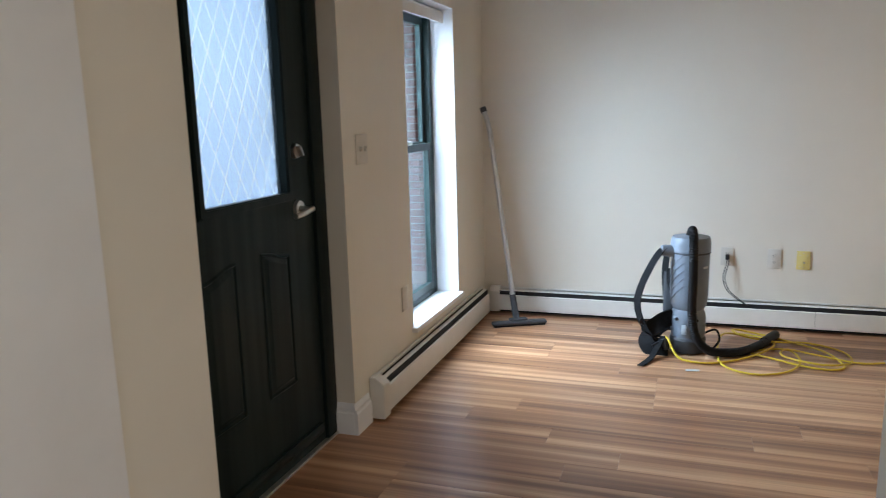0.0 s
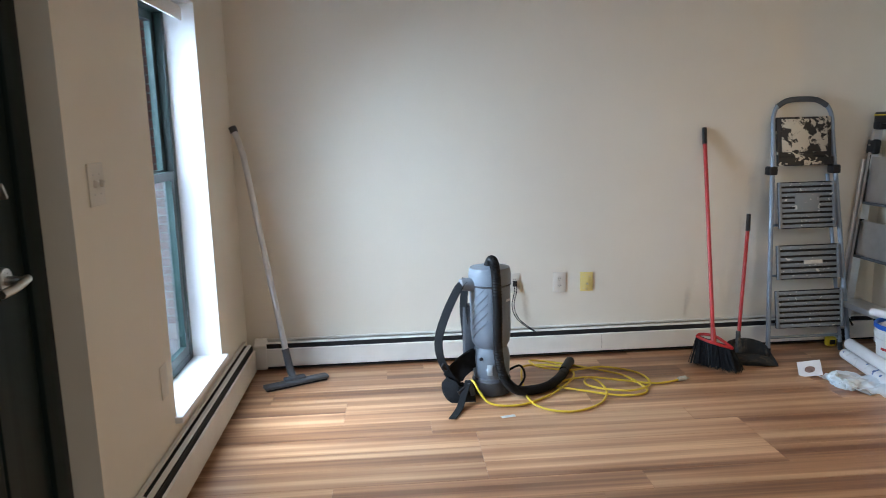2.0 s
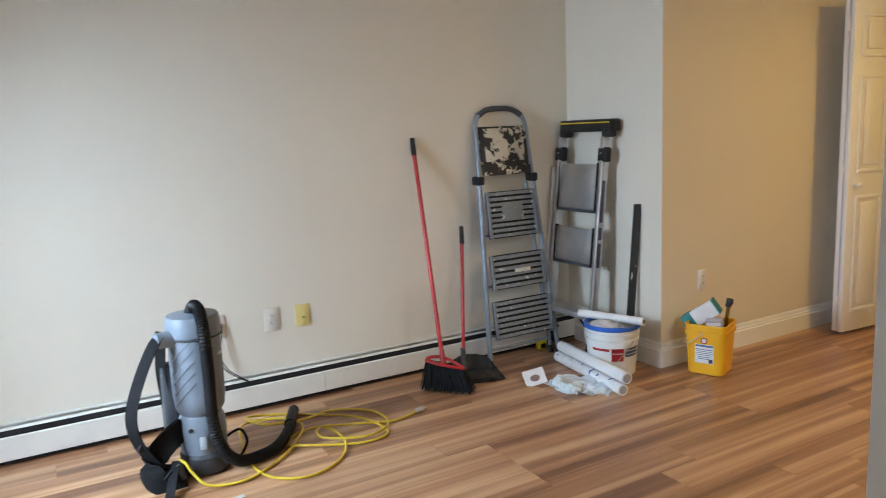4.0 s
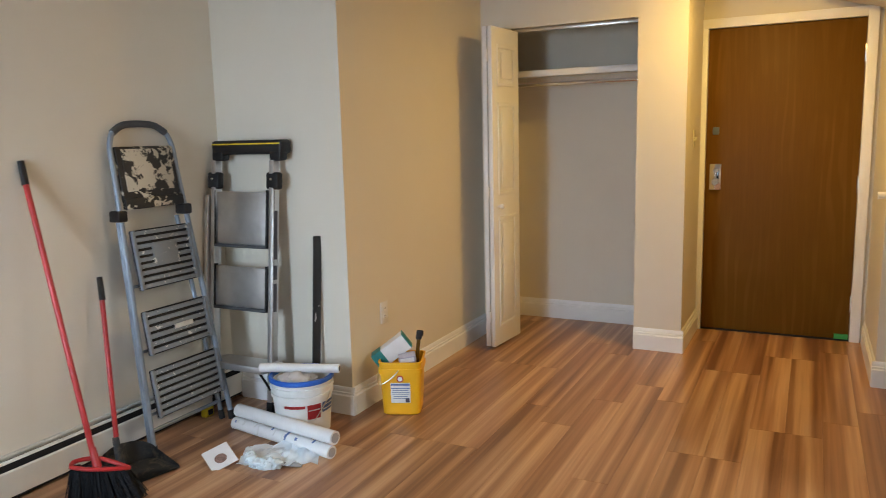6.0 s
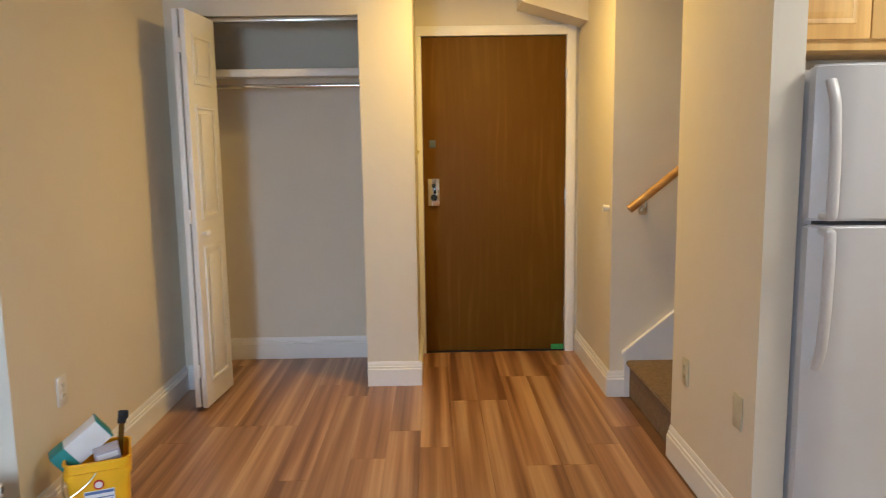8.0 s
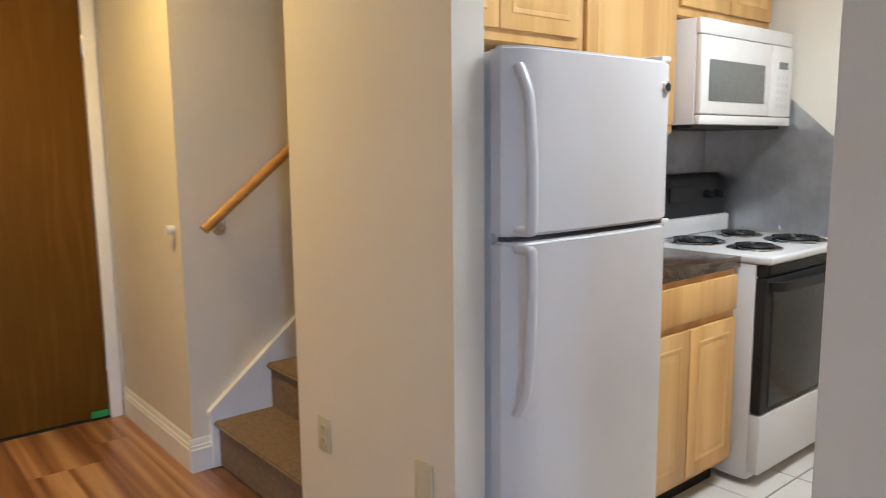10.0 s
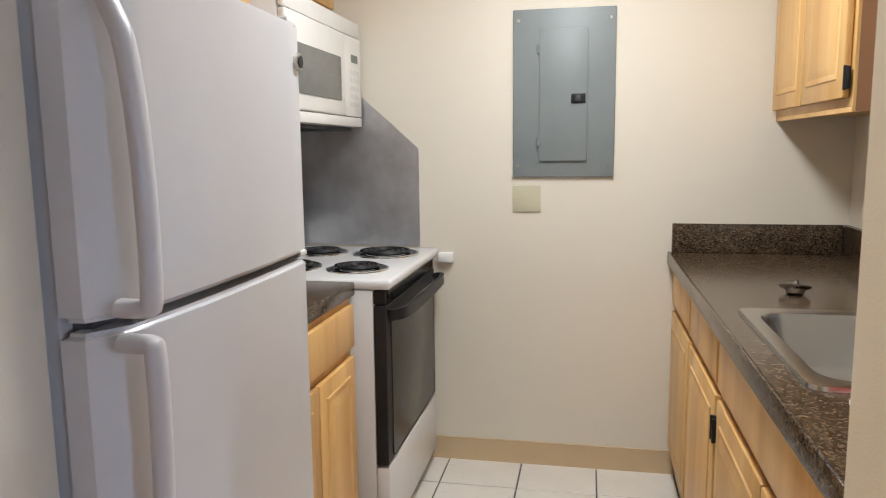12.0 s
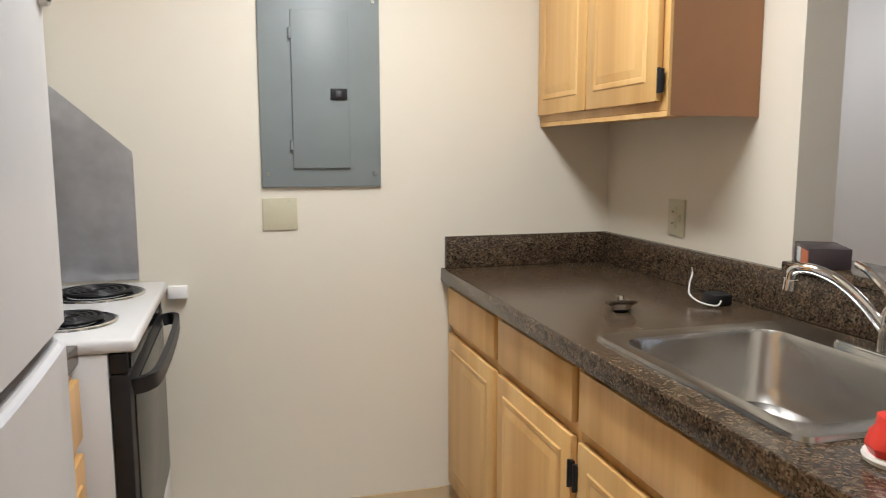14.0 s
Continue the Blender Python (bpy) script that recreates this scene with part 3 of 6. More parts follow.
# ---- entry door ----
ed = thing("door_2", (6.14, -2.6, 0), "flush brown oak veneer entry door with a metal lock plate", "door", kind="structure")
part("slab", bx(B(), 6.125, -3.055, 0.012, 6.168, -2.145, 2.032, 0.002), OAK, ed)
bm = B()
bx(bm, 6.10, -2.143, 0, 6.14, -2.108, 2.04, 0.003)
bx(bm, 6.10, -3.115, 0, 6.14, -3.057, 2.095, 0.003)
bx(bm, 6.10, -3.057, 2.035, 6.14, -2.108, 2.095, 0.003)
part("door_frame", bm, TRIM, ed)
bm = B()
bx(bm, 6.112, -2.247, 0.975, 6.126, -2.172, 1.15, 0.004)
lk = part("lock_plate", bm, CHROME, ed)
bm = rod(B(), (6.112, -2.21, 1.03), (6.075, -2.21, 1.03), 0.026, 0.022, 20)
part("lock_knob", bm, CHROME, lk)
part("lock_thumbturn", rod(B(), (6.112, -2.21, 1.105), (6.095, -2.21, 1.105), 0.016, 0.014, 16), CHROME, lk)
part("peephole_plate", bx(B(), 6.119, -2.225, 1.345, 6.126, -2.185, 1.395, 0.002), surface("blued_metal", (0.10, 0.13, 0.17), 0.4, 0.1, 30), ed)
for z in (0.25, 1.02, 1.82):
    part("hinge", bx(B(), 6.106, -3.075, z - 0.055, 6.122, -3.05, z + 0.055, 0.003), SATIN, ed)
single("tape_scrap", bx(B(), 6.110, -3.05, 0.014, 6.1235, -2.97, 0.045), surface("green_tape", (0.03, 0.30, 0.08), 0.6, 0.1, 30), "green tape scrap at the foot of the door", "tape")
# near-black strip stands in for the shaded gap below the door
bm = B()
bx(bm, 6.12, -3.10, -0.001, 6.18, -2.12, 0.008, 0.002)
struct("threshold_entry", bm, SLOT, "near-black strip for the shaded gap under the brown entry door", "threshold")

# ---- closet ----
cd = thing("bifold_door", (5.29, -1.0, 0), "white six-panel bifold closet door folded open", "door")


def leaf(p0, p1, out, label=""):
    """One door leaf from p0 to p1 in the plan; out: the side with the panels shown."""
    p0, p1 = Vector((*p0, 0)), Vector((*p1, 0))
    w = (p1 - p0).length
    m = Matrix.Translation(p0) @ Matrix.Rotation(math.atan2(p1.y - p0.y, p1.x - p0.x), 4, "Z")
    bm = B()
    bx(bm, 0, -0.014, 0.02, w, 0.014, 2.035, 0.002)
    bmesh.ops.transform(bm, matrix=m, verts=bm.verts[:])
    lf = part("leaf", bm, TRIM, cd)
    for z0, z1 in ((0.14, 0.86), (1.00, 1.58), (1.68, 1.93)):
        for s in (-1, 1):
            bm = B()
            a, b = (-0.0145, -0.022) if s < 0 else (0.0145, 0.022)
            for q in ((0.07, z0, w - 0.07, z0 + 0.022), (0.07, z1 - 0.022, w - 0.07, z1), (0.07, z0 + 0.022, 0.092, z1 - 0.022), (w - 0.092, z0 + 0.022, w - 0.07, z1 - 0.022)):
                bx(bm, q[0], a, q[1], q[2], b, q[3], 0.003)
            bx(bm, 0.115, a, z0 + 0.045, w - 0.115, b, z1 - 0.045, 0.004)
            bmesh.ops.transform(bm, matrix=m, verts=bm.verts[:])
            part("panel", bm, TRIM, lf)
    return lf, m, w


l1, m1, w1 = leaf((5.092, -1.000), (5.468, -1.030), -1)
leaf((5.10, -0.962), (5.468, -0.935), 1)
bm = rod(B(), (5.15, -1.02, 0.93), (5.15, -1.045, 0.93), 0.008)
bmesh.ops.create_uvsphere(bm, u_segments=16, v_segments=10, radius=0.017, matrix=Matrix.Translation((5.15, -1.05, 0.93)))
part("knob", bm, WHITE_PLASTIC, cd)
for z in (0.22, 1.02, 1.86):
    part("hinge", bx(B(), 5.078, -0.99, z - 0.035, 5.090, -0.97, z + 0.035, 0.002), TRIM, cd)
single("door_track", bx(B(), 5.50, -1.812, 2.035, 5.535, -0.988, 2.058, 0.003), SATIN, "metal bifold track under the closet head", "track")
cs = thing("closet_shelf", (5.85, -1.4, 1.75), "cream painted closet shelf with a metal hanging rod", "shelf")
part("board", bx(B(), 5.74, -2.005, 1.785, 6.058, -0.785, 1.805, 0.002), TRIM, cs)
part("front_cleat", bx(B(), 5.72, -2.005, 1.765, 5.739, -0.785, 1.808, 0.002), TRIM, cs)
part("hanging_rod", rod(B(), (5.78, -2.005, 1.715), (5.78, -0.785, 1.715), 0.014, seg=20), CHROME, cs)

# ---- stairs ----
RISE, RUN = 0.203, 0.25
st = thing("staircase", (4.83, -3.25, 0), "carpeted brown staircase rising between cream walls", "stairs", kind="structure")
for k in range(12):
    bm = B()
    y = -3.245 - k * RUN
    prism(bm, [(y, 0 if k == 0 else k * RISE - 0.02), (y, (k + 1) * RISE - 0.03), (y + 0.022, (k + 1) * RISE - 0.022), (y + 0.022, (k + 1) * RISE - 0.006), (y + 0.012, (k + 1) * RISE), (y - RUN - 0.02, (k + 1) * RISE), (y - RUN - 0.02, 0 if k == 0 else k * RISE - 0.02)], 0, 4.447, 5.205)
    bmesh.ops.bevel(bm, geom=[e for e in bm.edges if abs(e.verts[0].co.x - e.verts[1].co.x) > 0.5], offset=0.006, segments=2, affect="EDGES")
    part("step", bm, CARPET, st)
bm = B()
s = RISE / RUN
prism(bm, [(-3.215, 0), (-3.215, 0.23), (-3.245, 0.26), (-3.245 - 2.9, 0.26 + 2.9 * s), (-3.245 - 2.9, 2.9 * s - 0.1), (-3.4, 0)], 0, 5.198, 5.2195)
part("stringer", bm, TRIM, st, "white painted stair skirt board")
bm = B()
prism(bm, [(-3.205, 0.232), (-3.205, 0.25), (-3.245, 0.283), (-6.145, 0.283 + 2.9 * s), (-6.145, 0.262 + 2.9 * s), (-3.245, 0.262)], 0, 5.188, 5.2185)
part("skirt_cap", bm, TRIM, st)
hr = thing("handrail", (5.17, -3.3, 1.0), "round light wooden handrail on metal brackets", "handrail")
part("rail", rod(B(), (5.165, -3.215, 1.015), (5.165, -5.2, 1.015 + 1.985 * 0.80), 0.021, seg=20), RAIL, hr)
for y in (-3.30, -4.4):
    z = 1.015 + (-3.215 - y) * 0.80
    bm = B()
    tube(bm, smooth_path([(5.165, y, z - 0.018), (5.168, y, z - 0.06), (5.20, y, z - 0.075), (5.219, y, z - 0.075)], 5), 0.006, 8)
    rod(bm, (5.212, y, z - 0.075), (5.2195, y, z - 0.075), 0.026)
    part("bracket", bm, SATIN, hr)

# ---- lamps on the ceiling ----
# the hall fixture is unseen, added to go with its fill lamp
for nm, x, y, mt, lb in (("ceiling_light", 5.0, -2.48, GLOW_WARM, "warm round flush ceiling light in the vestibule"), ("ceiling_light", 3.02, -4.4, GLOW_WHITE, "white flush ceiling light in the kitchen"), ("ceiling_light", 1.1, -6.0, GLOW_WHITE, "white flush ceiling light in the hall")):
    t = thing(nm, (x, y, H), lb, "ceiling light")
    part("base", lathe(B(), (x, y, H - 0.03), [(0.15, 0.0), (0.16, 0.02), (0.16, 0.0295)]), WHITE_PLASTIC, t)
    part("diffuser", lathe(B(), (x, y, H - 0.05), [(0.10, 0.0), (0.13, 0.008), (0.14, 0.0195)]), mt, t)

# ---- outside ----
gr = struct("ground", bx(B(), -400, -400, -0.6, -0.31, 400, -0.25), CONCRETE, "grey concrete yard outside the window", "ground")
bd = thing("brick_building", (-1.5, 2.6, -0.25), "red brick building across the narrow yard", "building")
bwall = part("wall", bx(B(), -2.6, 1.62, -0.25, -0.32, 3.6, 6.0), MORTAR, bd)
part("roof", bx(B(), -2.7, 1.5, 6.0, -0.25, 3.7, 6.2, 0.01), CONCRETE, bd)
bm = bx(B(), 0, 0, 0, 0.202, 0.012, 0.057)
bmesh.ops.bevel(bm, geom=bm.edges[:], offset=0.003, segments=1, affect="EDGES")
brick = mesh_of("brick", bm, BRICK, 0)
for r in range(38):
    for k in range(8):
        ob = new("brick", brick)
        ob.parent = bwall
        ob.location = Vector((-2.02 + k * 0.213 + (0.106 if r % 2 else 0), 1.608, -0.12 + r * 0.067)) - Vector(bd.location)

# ---- kitchen: refrigerator ----
FY0, FY1 = -4.035, -3.335
fr = thing("refrigerator", (3.95, -3.685, 0), "white top-freezer refrigerator with curved door handles", "refrigerator")
part("cabinet", bx(B(), 3.635, FY0 + 0.006, 0.04, 4.30, FY1 - 0.006, 1.565, 0.006), FRIDGE, fr)
part("toe_grille", bx(B(), 3.645, FY0 + 0.02, 0.01, 3.70, FY1 - 0.02, 0.075, 0.004), BLACK, fr)


def fridge_door(name, z0, z1):
    """A door with a gently bowed front and round edges."""
    ol = []
    n = 12
    for k in range(n + 1):
        f = k / n
        y = FY1 + (FY0 - FY1) * f
        edge = min(f, 1 - f)
        ol.append((3.565 - 0.012 * (1 - (2 * f - 1) ** 2) + (0.03 * (1 - edge / 0.06) ** 2 if edge < 0.06 else 0), y))
    ol += [(3.63, FY0), (3.63, FY1)]
    bm = prism(B(), ol, 2, z0, z1)
    bmesh.ops.bevel(bm, geom=[e for e in bm.edges if abs(e.verts[0].co.z - e.verts[1].co.z) < 1e-5], offset=0.008, segments=3, affect="EDGES")
    return part(name, bm, FRIDGE, fr)


d1 = fridge_door("freezer_door", 1.114, 1.575)
d2 = fridge_door("fresh_food_door", 0.085, 1.101)
part("door_gasket", bx(B(), 3.606, FY0 + 0.012, 1.095, 3.64, FY1 - 0.03, 1.12), surface("dark_gasket", (0.10, 0.10, 0.105), 0.7, 0.1, 20), fr)


def fridge_handle(door, za, zb, top):
    """A bowed grip that stands off the door at both ends."""
    y = -3.362
    s = 1 if zb > za else -1
    ln = abs(zb - za)
    pts = [(3.562, y, za), (3.535, y, za), (3.522, y, za + s * 0.001), (3.517, y, za + s * 0.010), (3.515, y, za + s * ln * 0.2), (3.518, y, za + s * ln * 0.5), (3.529, y, za + s * ln * 0.8), (3.545, y, zb - s * 0.03), (3.562, y, zb)]
    bm = tube(B(), smooth_path(pts, 7), 0.0125, 16)
    bmesh.ops.scale(bm, vec=(1, 1.35, 1), space=Matrix.Translation((0, -y, 0)), verts=bm.verts[:])
    part("handle", bm, FRIDGE, door)


fridge_handle(d1, 1.131, 1.525, 1)
fridge_handle(d2, 1.0855, 0.665, 0)
bm = B()
rod(bm, (3.565, -3.968, 1.50), (3.5525, -3.968, 1.50), 0.018, 0.017, 24)
bg = part("badge", bm, SATIN, d1, "round metal badge")
part("badge_face", rod(B(), (3.5535, -3.968, 1.50), (3.551, -3.968, 1.50), 0.0125, 0.0125, 24), BLACK, d1)
part("hinge_cover", bx(B(), 3.578, FY0 + 0.004, 1.1015, 3.61, FY0 + 0.04, 1.1135, 0.003), WHITE_PLASTIC, fr)
part("top_hinge_cover", bx(B(), 3.58, FY0 + 0.01, 1.5755, 3.66, FY0 + 0.06, 1.592, 0.005), WHITE_PLASTIC, fr)


# ---- kitchen: cabinets ----
def front(parent, name, x, y0, y1, z0, z1, sgn, arch=False, raised=True):
    """A drawer or door front in the plane x, facing sgn along x, with a routed raised field."""
    t = 0.018
    bm = bx(B(), x, y0, z0, x + sgn * t, y1, z1, 0.004)
    f = part(name, bm, MAPLE, parent)
    if raised:
        e = 0.050
        bm = B()
        a = x + sgn * t
        rings = []
        for ins, up in ((e, 0.0), (e + 0.004, 0.0035), (e + 0.016, 0.0035), (e + 0.019, 0.0015), (e + 0.040, 0.0085), (e + 0.043, 0.0088)):
            rings.append([bm.verts.new((a + sgn * up, yy, zz)) for yy, zz in ((y0 + ins, z0 + ins), (y1 - ins, z0 + ins), (y1 - ins, z1 - ins), (y0 + ins, z1 - ins))])
        for p, q in zip(rings, rings[1:]):
            for k in range(4):
                bm.faces.new((p[k], p[(k + 1) % 4], q[(k + 1) % 4], q[k]))
        bm.faces.new(rings[-1])
        part("raised_panel", bm, MAPLE, f)
    return f


def hinge(parent, x, y, z, sgn):
    bm = bx(B(), x, y - 0.008, z - 0.03, x + sgn * 0.012, y + 0.008, z + 0.03, 0.002)
    rod(bm, (x + sgn * 0.012, y, z - 0.032), (x + sgn * 0.012, y, z + 0.032), 0.005, seg=10)
    part("hinge", bm, BLACK, parent)


# west run: three units under the sink counter
CXW = 2.635
units = ((-5.498, -4.985, 1), (-4.983, -4.462, 1), (-4.460, -3.46, 2))
for y0, y1, n in units:
    u = thing("base_cabinet", (2.34, (y0 + y1) / 2, 0), "maple base cabinet with drawer front and raised panel door" if n == 1 else "maple sink base cabinet with a wide false drawer front", "cabinet", "maple base cabinets")
    part("body", bx(B(), 2.035, y0, 0.10, CXW, y1, 0.868 if n == 1 else 0.745), MAPLE, u)
    if n == 2:
        part("front_rail", bx(B(), CXW - 0.018, y0, 0.7455, CXW, y1, 0.868), MAPLE, u)
    part("toe_kick", bx(B(), 2.035, y0, 0.0, CXW - 0.07, y1, 0.0995), SLOT, u)
    front(u, "drawer_front", CXW + 0.001, y0 + 0.016, y1 - 0.016, 0.715, 0.848, 1, raised=False)
    w = (y1 - y0 - 0.032 - 0.006 * (n - 1)) / n
    for k in range(n):
        a = y0 + 0.016 + k * (w + 0.006)
        d = front(u, "door", CXW + 0.001, a, a + w, 0.125, 0.685, 1)
        if y0 > -5.2:
            for z in (0.6, 0.2):
                hinge(d, CXW + 0.012, a + w + 0.004 if k == n - 1 else a - 0.002, z, 1)
u = thing("filler_panel", (2.34, -3.4, 0), "narrow maple filler beside the wall column", "cabinet")
part("panel", bx(B(), 2.035, -3.458, 0.10, CXW, -3.352, 0.868), MAPLE, u)

# countertop with a sink cutout
SX0, SX1, SY0, SY1 = 2.10, 2.615, -4.46, -3.835
ct = thing("countertop", (2.35, -4.4, 0.87), "speckled brown laminate countertop with a backsplash lip", "countertop")
bm = frame_slab(B(), (2.032, -5.498, 2.668, -3.352), (SX0 + 0.012, SY0 + 0.012, SX1 - 0.012, SY1 - 0.012), 2, 0.872, 0.915)
part("slab", bm, LAMINATE, ct)
part("front_edge", bx(B(), 2.6685, -5.498, 0.868, 2.676, -3.352, 0.9165, 0.003), LAMINATE, ct)
part("backsplash", bx(B(), 2.056, -5.498, 0.9155, 2.662, -5.478, 1.027, 0.003), LAMINATE, ct)
part("backsplash", bx(B(), 2.032, -5.498, 0.9155, 2.054, -3.352, 1.027, 0.003), LAMINATE, ct)
single("ledge", bx(B(), 1.885, -4.537, 1.0285, 2.064, -3.352, 1.052, 0.004), LAMINATE, "speckled brown laminate ledge on the pass-through half wall", "ledge")

# sink
sk = thing("kitchen_sink", (2.36, -4.15, 0.92), "stainless steel single-bowl drop-in sink", "sink")


def rounded(x0, y0, x1, y1, r, n=6):
    out = []
    for cx, cy, a0 in ((x1 - r, y1 - r, 0), (x0 + r, y1 - r, 90), (x0 + r, y0 + r, 180), (x1 - r, y0 + r, 270)):
        for k in range(n + 1):
            a = radians(a0 + 90 * k / n)
            out.append((cx + r * math.cos(a), cy + r * math.sin(a)))
    return out


bm = B()
loops = [(rounded(SX0, SY0, SX1, SY1, 0.03), 0.9155), (rounded(SX0 + 0.002, SY0 + 0.002, SX1 - 0.002, SY1 - 0.002, 0.03), 0.9235), (rounded(SX0 + 0.012, SY0 + 0.012, SX1 - 0.012, SY1 - 0.012, 0.03), 0.9245),
         (rounded(SX0 + 0.095, SY0 + 0.05, SX1 - 0.035, SY1 - 0.045, 0.06), 0.9215), (rounded(SX0 + 0.10, SY0 + 0.055, SX1 - 0.04, SY1 - 0.05, 0.06), 0.910), (rounded(SX0 + 0.108, SY0 + 0.063, SX1 - 0.048, SY1 - 0.058, 0.07), 0.80),
         (rounded(SX0 + 0.125, SY0 + 0.08, SX1 - 0.065, SY1 - 0.075, 0.075), 0.765), (rounded(SX0 + 0.22, SY0 + 0.20, SX1 - 0.17, SY1 - 0.20, 0.04), 0.757)]
rings = [[bm.verts.new((x, y, z)) for x, y in o] for o, z in loops]
for a, b in zip(rings, rings[1:]):
    n = len(a)
    for k in range(n):
        bm.faces.new((a[k], a[(k + 1) % n], b[(k + 1) % n], b[k]))
bm.faces.new(rings[-1])
bowl = part("bowl", bm, STEEL, sk)
part("drain", lathe(B(), (2.37, -4.15, 0.757), [(0.045, 0.0), (0.045, 0.004), (0.036, 0.005), (0.030, 0.002)], 24), CHROME, sk)

# faucet
fc = thing("kitchen_faucet", (2.15, -4.13, 0.92), "chrome single-lever kitchen faucet with a curved spout", "faucet")
bm = prism(B(), rounded(2.115, -4.26, 2.175, -4.00, 0.028), 2, 0.9215, 0.934)
bmesh.ops.bevel(bm, geom=[e for e in bm.edges if e.verts[0].co.z > 0.93 and e.verts[1].co.z > 0.93], offset=0.004, segments=2, affect="EDGES")
part("deck_plate", bm, CHROME, fc)
part("body", lathe(B(), (2.145, -4.13, 0.934), [(0.026, 0), (0.026, 0.05), (0.024, 0.075), (0.018, 0.088), (0.004, 0.094)], 24), CHROME, fc)
sp = tube(B(), smooth_path([(2.15, -4.135, 0.965), (2.185, -4.165, 1.025), (2.22, -4.20, 1.068), (2.245, -4.24, 1.085), (2.255, -4.275, 1.078), (2.256, -4.283, 1.055)], 8), 0.0115, 14)
spout = part("spout", sp, CHROME, fc)
part("aerator", rod(B(), (2.256, -4.283, 1.058), (2.257, -4.286, 1.035), 0.0145, 0.0145, 18), CHROME, fc)
part("lever", tube(B(), smooth_path([(2.145, -4.13, 1.02), (2.14, -4.16, 1.05), (2.13, -4.21, 1.078), (2.12, -4.25, 1.088)], 6), 0.008, 10), CHROME, fc)

# things on the counter
so = thing("sink_strainer", (2.42, -4.68, 0.9155), "steel sink strainer basket lying tilted on the counter", "strainer")
m = pose(2.42, -4.685, 0.935, 14, -10, 20)
bm = B()
lathe(bm, (0, 0, 0), [(0.022, -0.018), (0.026, -0.006), (0.040, 0.0), (0.042, 0.004), (0.030, 0.006), (0.008, 0.008), (0.008, 0.018), (0.013, 0.02)], 24)
bmesh.ops.transform(bm, matrix=m, verts=bm.verts[:])
part("basket", bm, STEEL, so)
bm = lathe(B(), (2.42, -4.685, 0.9157), [(0.018, 0), (0.02, 0.01), (0.012, 0.02)], 18)
part("stopper", bm, BLACK, so)
bc = thing("disposal_switch", (2.135, -4.69, 0.9155), "small black switch box with a white wire", "switch")
part("housing", bx(B(), 2.10, -4.725, 0.9157, 2.155, -4.665, 0.945, 0.006), BLACK, bc)
part("wire", tube(B(), smooth_path([(2.14, -4.66, 0.93), (2.165, -4.645, 0.922), (2.19, -4.68, 0.926), (2.185, -4.735, 0.938), (2.165, -4.765, 0.960), (2.155, -4.772, 0.978), (2.150, -4.776, 0.990)], 8), 0.0024, 8), WHITE_PLASTIC, bc, "thin white wire with a bare end")
part("wire_tip", rod(B(), (2.150, -4.776, 0.990), (2.150, -4.780, 1.003), 0.0016, seg=8), SATIN, bc)
RED = surface("red_plastic", (0.62, 0.035, 0.02), 0.35, 0.08, 14)
rp = thing("dish_sponge", (2.53, -3.76, 0.9155), "red plastic scrubber with a white rim on the counter", "scrubber")
bm = lathe(B(), (2.53, -3.755, 0.9157), [(0.045, 0), (0.047, 0.006), (0.045, 0.010)], 24)
part("rim", bm, WHITE_PLASTIC, rp)
bm = lathe(B(), (2.53, -3.755, 0.9259), [(0.040, 0), (0.044, 0.012), (0.040, 0.026), (0.034, 0.034), (0.03, 0.05), (0.018, 0.056)], 18)
for v in bm.verts:
    v.co += Vector((noise.noise(v.co * 60), noise.noise(v.co * 60 + Vector((5, 0, 0))), 0)) * 0.006
part("grip", bm, RED, rp)
BOXD = surface("dark_carton", (0.05, 0.035, 0.04), 0.45, 0.15, 20)
bo = thing("carton", (2.0, -4.42, 1.0525), "small dark carton with orange and pink labels on the ledge", "box")
mB = pose(2.022, -4.452, 1.0765, 0, 0, 60)
part("box_body", obx(B(), mB, 0.15, 0.09, 0.047, 0.001), BOXD, bo)
for nm, dx, w, c in (("label", 0.036, 0.066, (0.50, 0.13, 0.05)), ("label", -0.024, 0.036, (0.55, 0.60, 0.62))):
    part(nm, obx(B(), mB @ Matrix.Translation((dx, -0.0455, -0.002)), w, 0.001, 0.036), surface("carton_print", c, 0.5, 0.06, 30), bo)
part("label", obx(B(), mB @ Matrix.Translation((-0.0755, 0, 0.0)), 0.001, 0.075, 0.030), surface("carton_pink_print", (0.62, 0.40, 0.40), 0.5, 0.06, 30), bo)

# upper cabinet on the west wall
uc = thing("wall_cabinet", (2.18, -5.09, 1.41), "maple wall cabinet with two raised panel doors", "cabinet", "maple wall cabinets")
part("body", bx(B(), 2.032, -5.498, 1.425, 2.303, -4.692, 2.20, 0.001), MAPLE, uc)
part("bottom_rail", bx(B(), 2.283, -5.498, 1.41, 2.3035, -4.69, 1.424), MAPLE, uc)
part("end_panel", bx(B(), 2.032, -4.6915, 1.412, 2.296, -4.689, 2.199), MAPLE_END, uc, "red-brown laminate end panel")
part("face_stile", bx(B(), 2.296, -4.6917, 1.412, 2.3045, -4.6885, 2.199), MAPLE, uc)
for a, b in ((-5.482, -5.118), (-5.108, -4.715)):
    d = front(uc, "door", 2.305, a, b, 1.448, 2.18, 1)
hinge(d, 2.31, -4.705, 1.50, 1)
hinge(d, 2.31, -4.705, 2.10, 1)

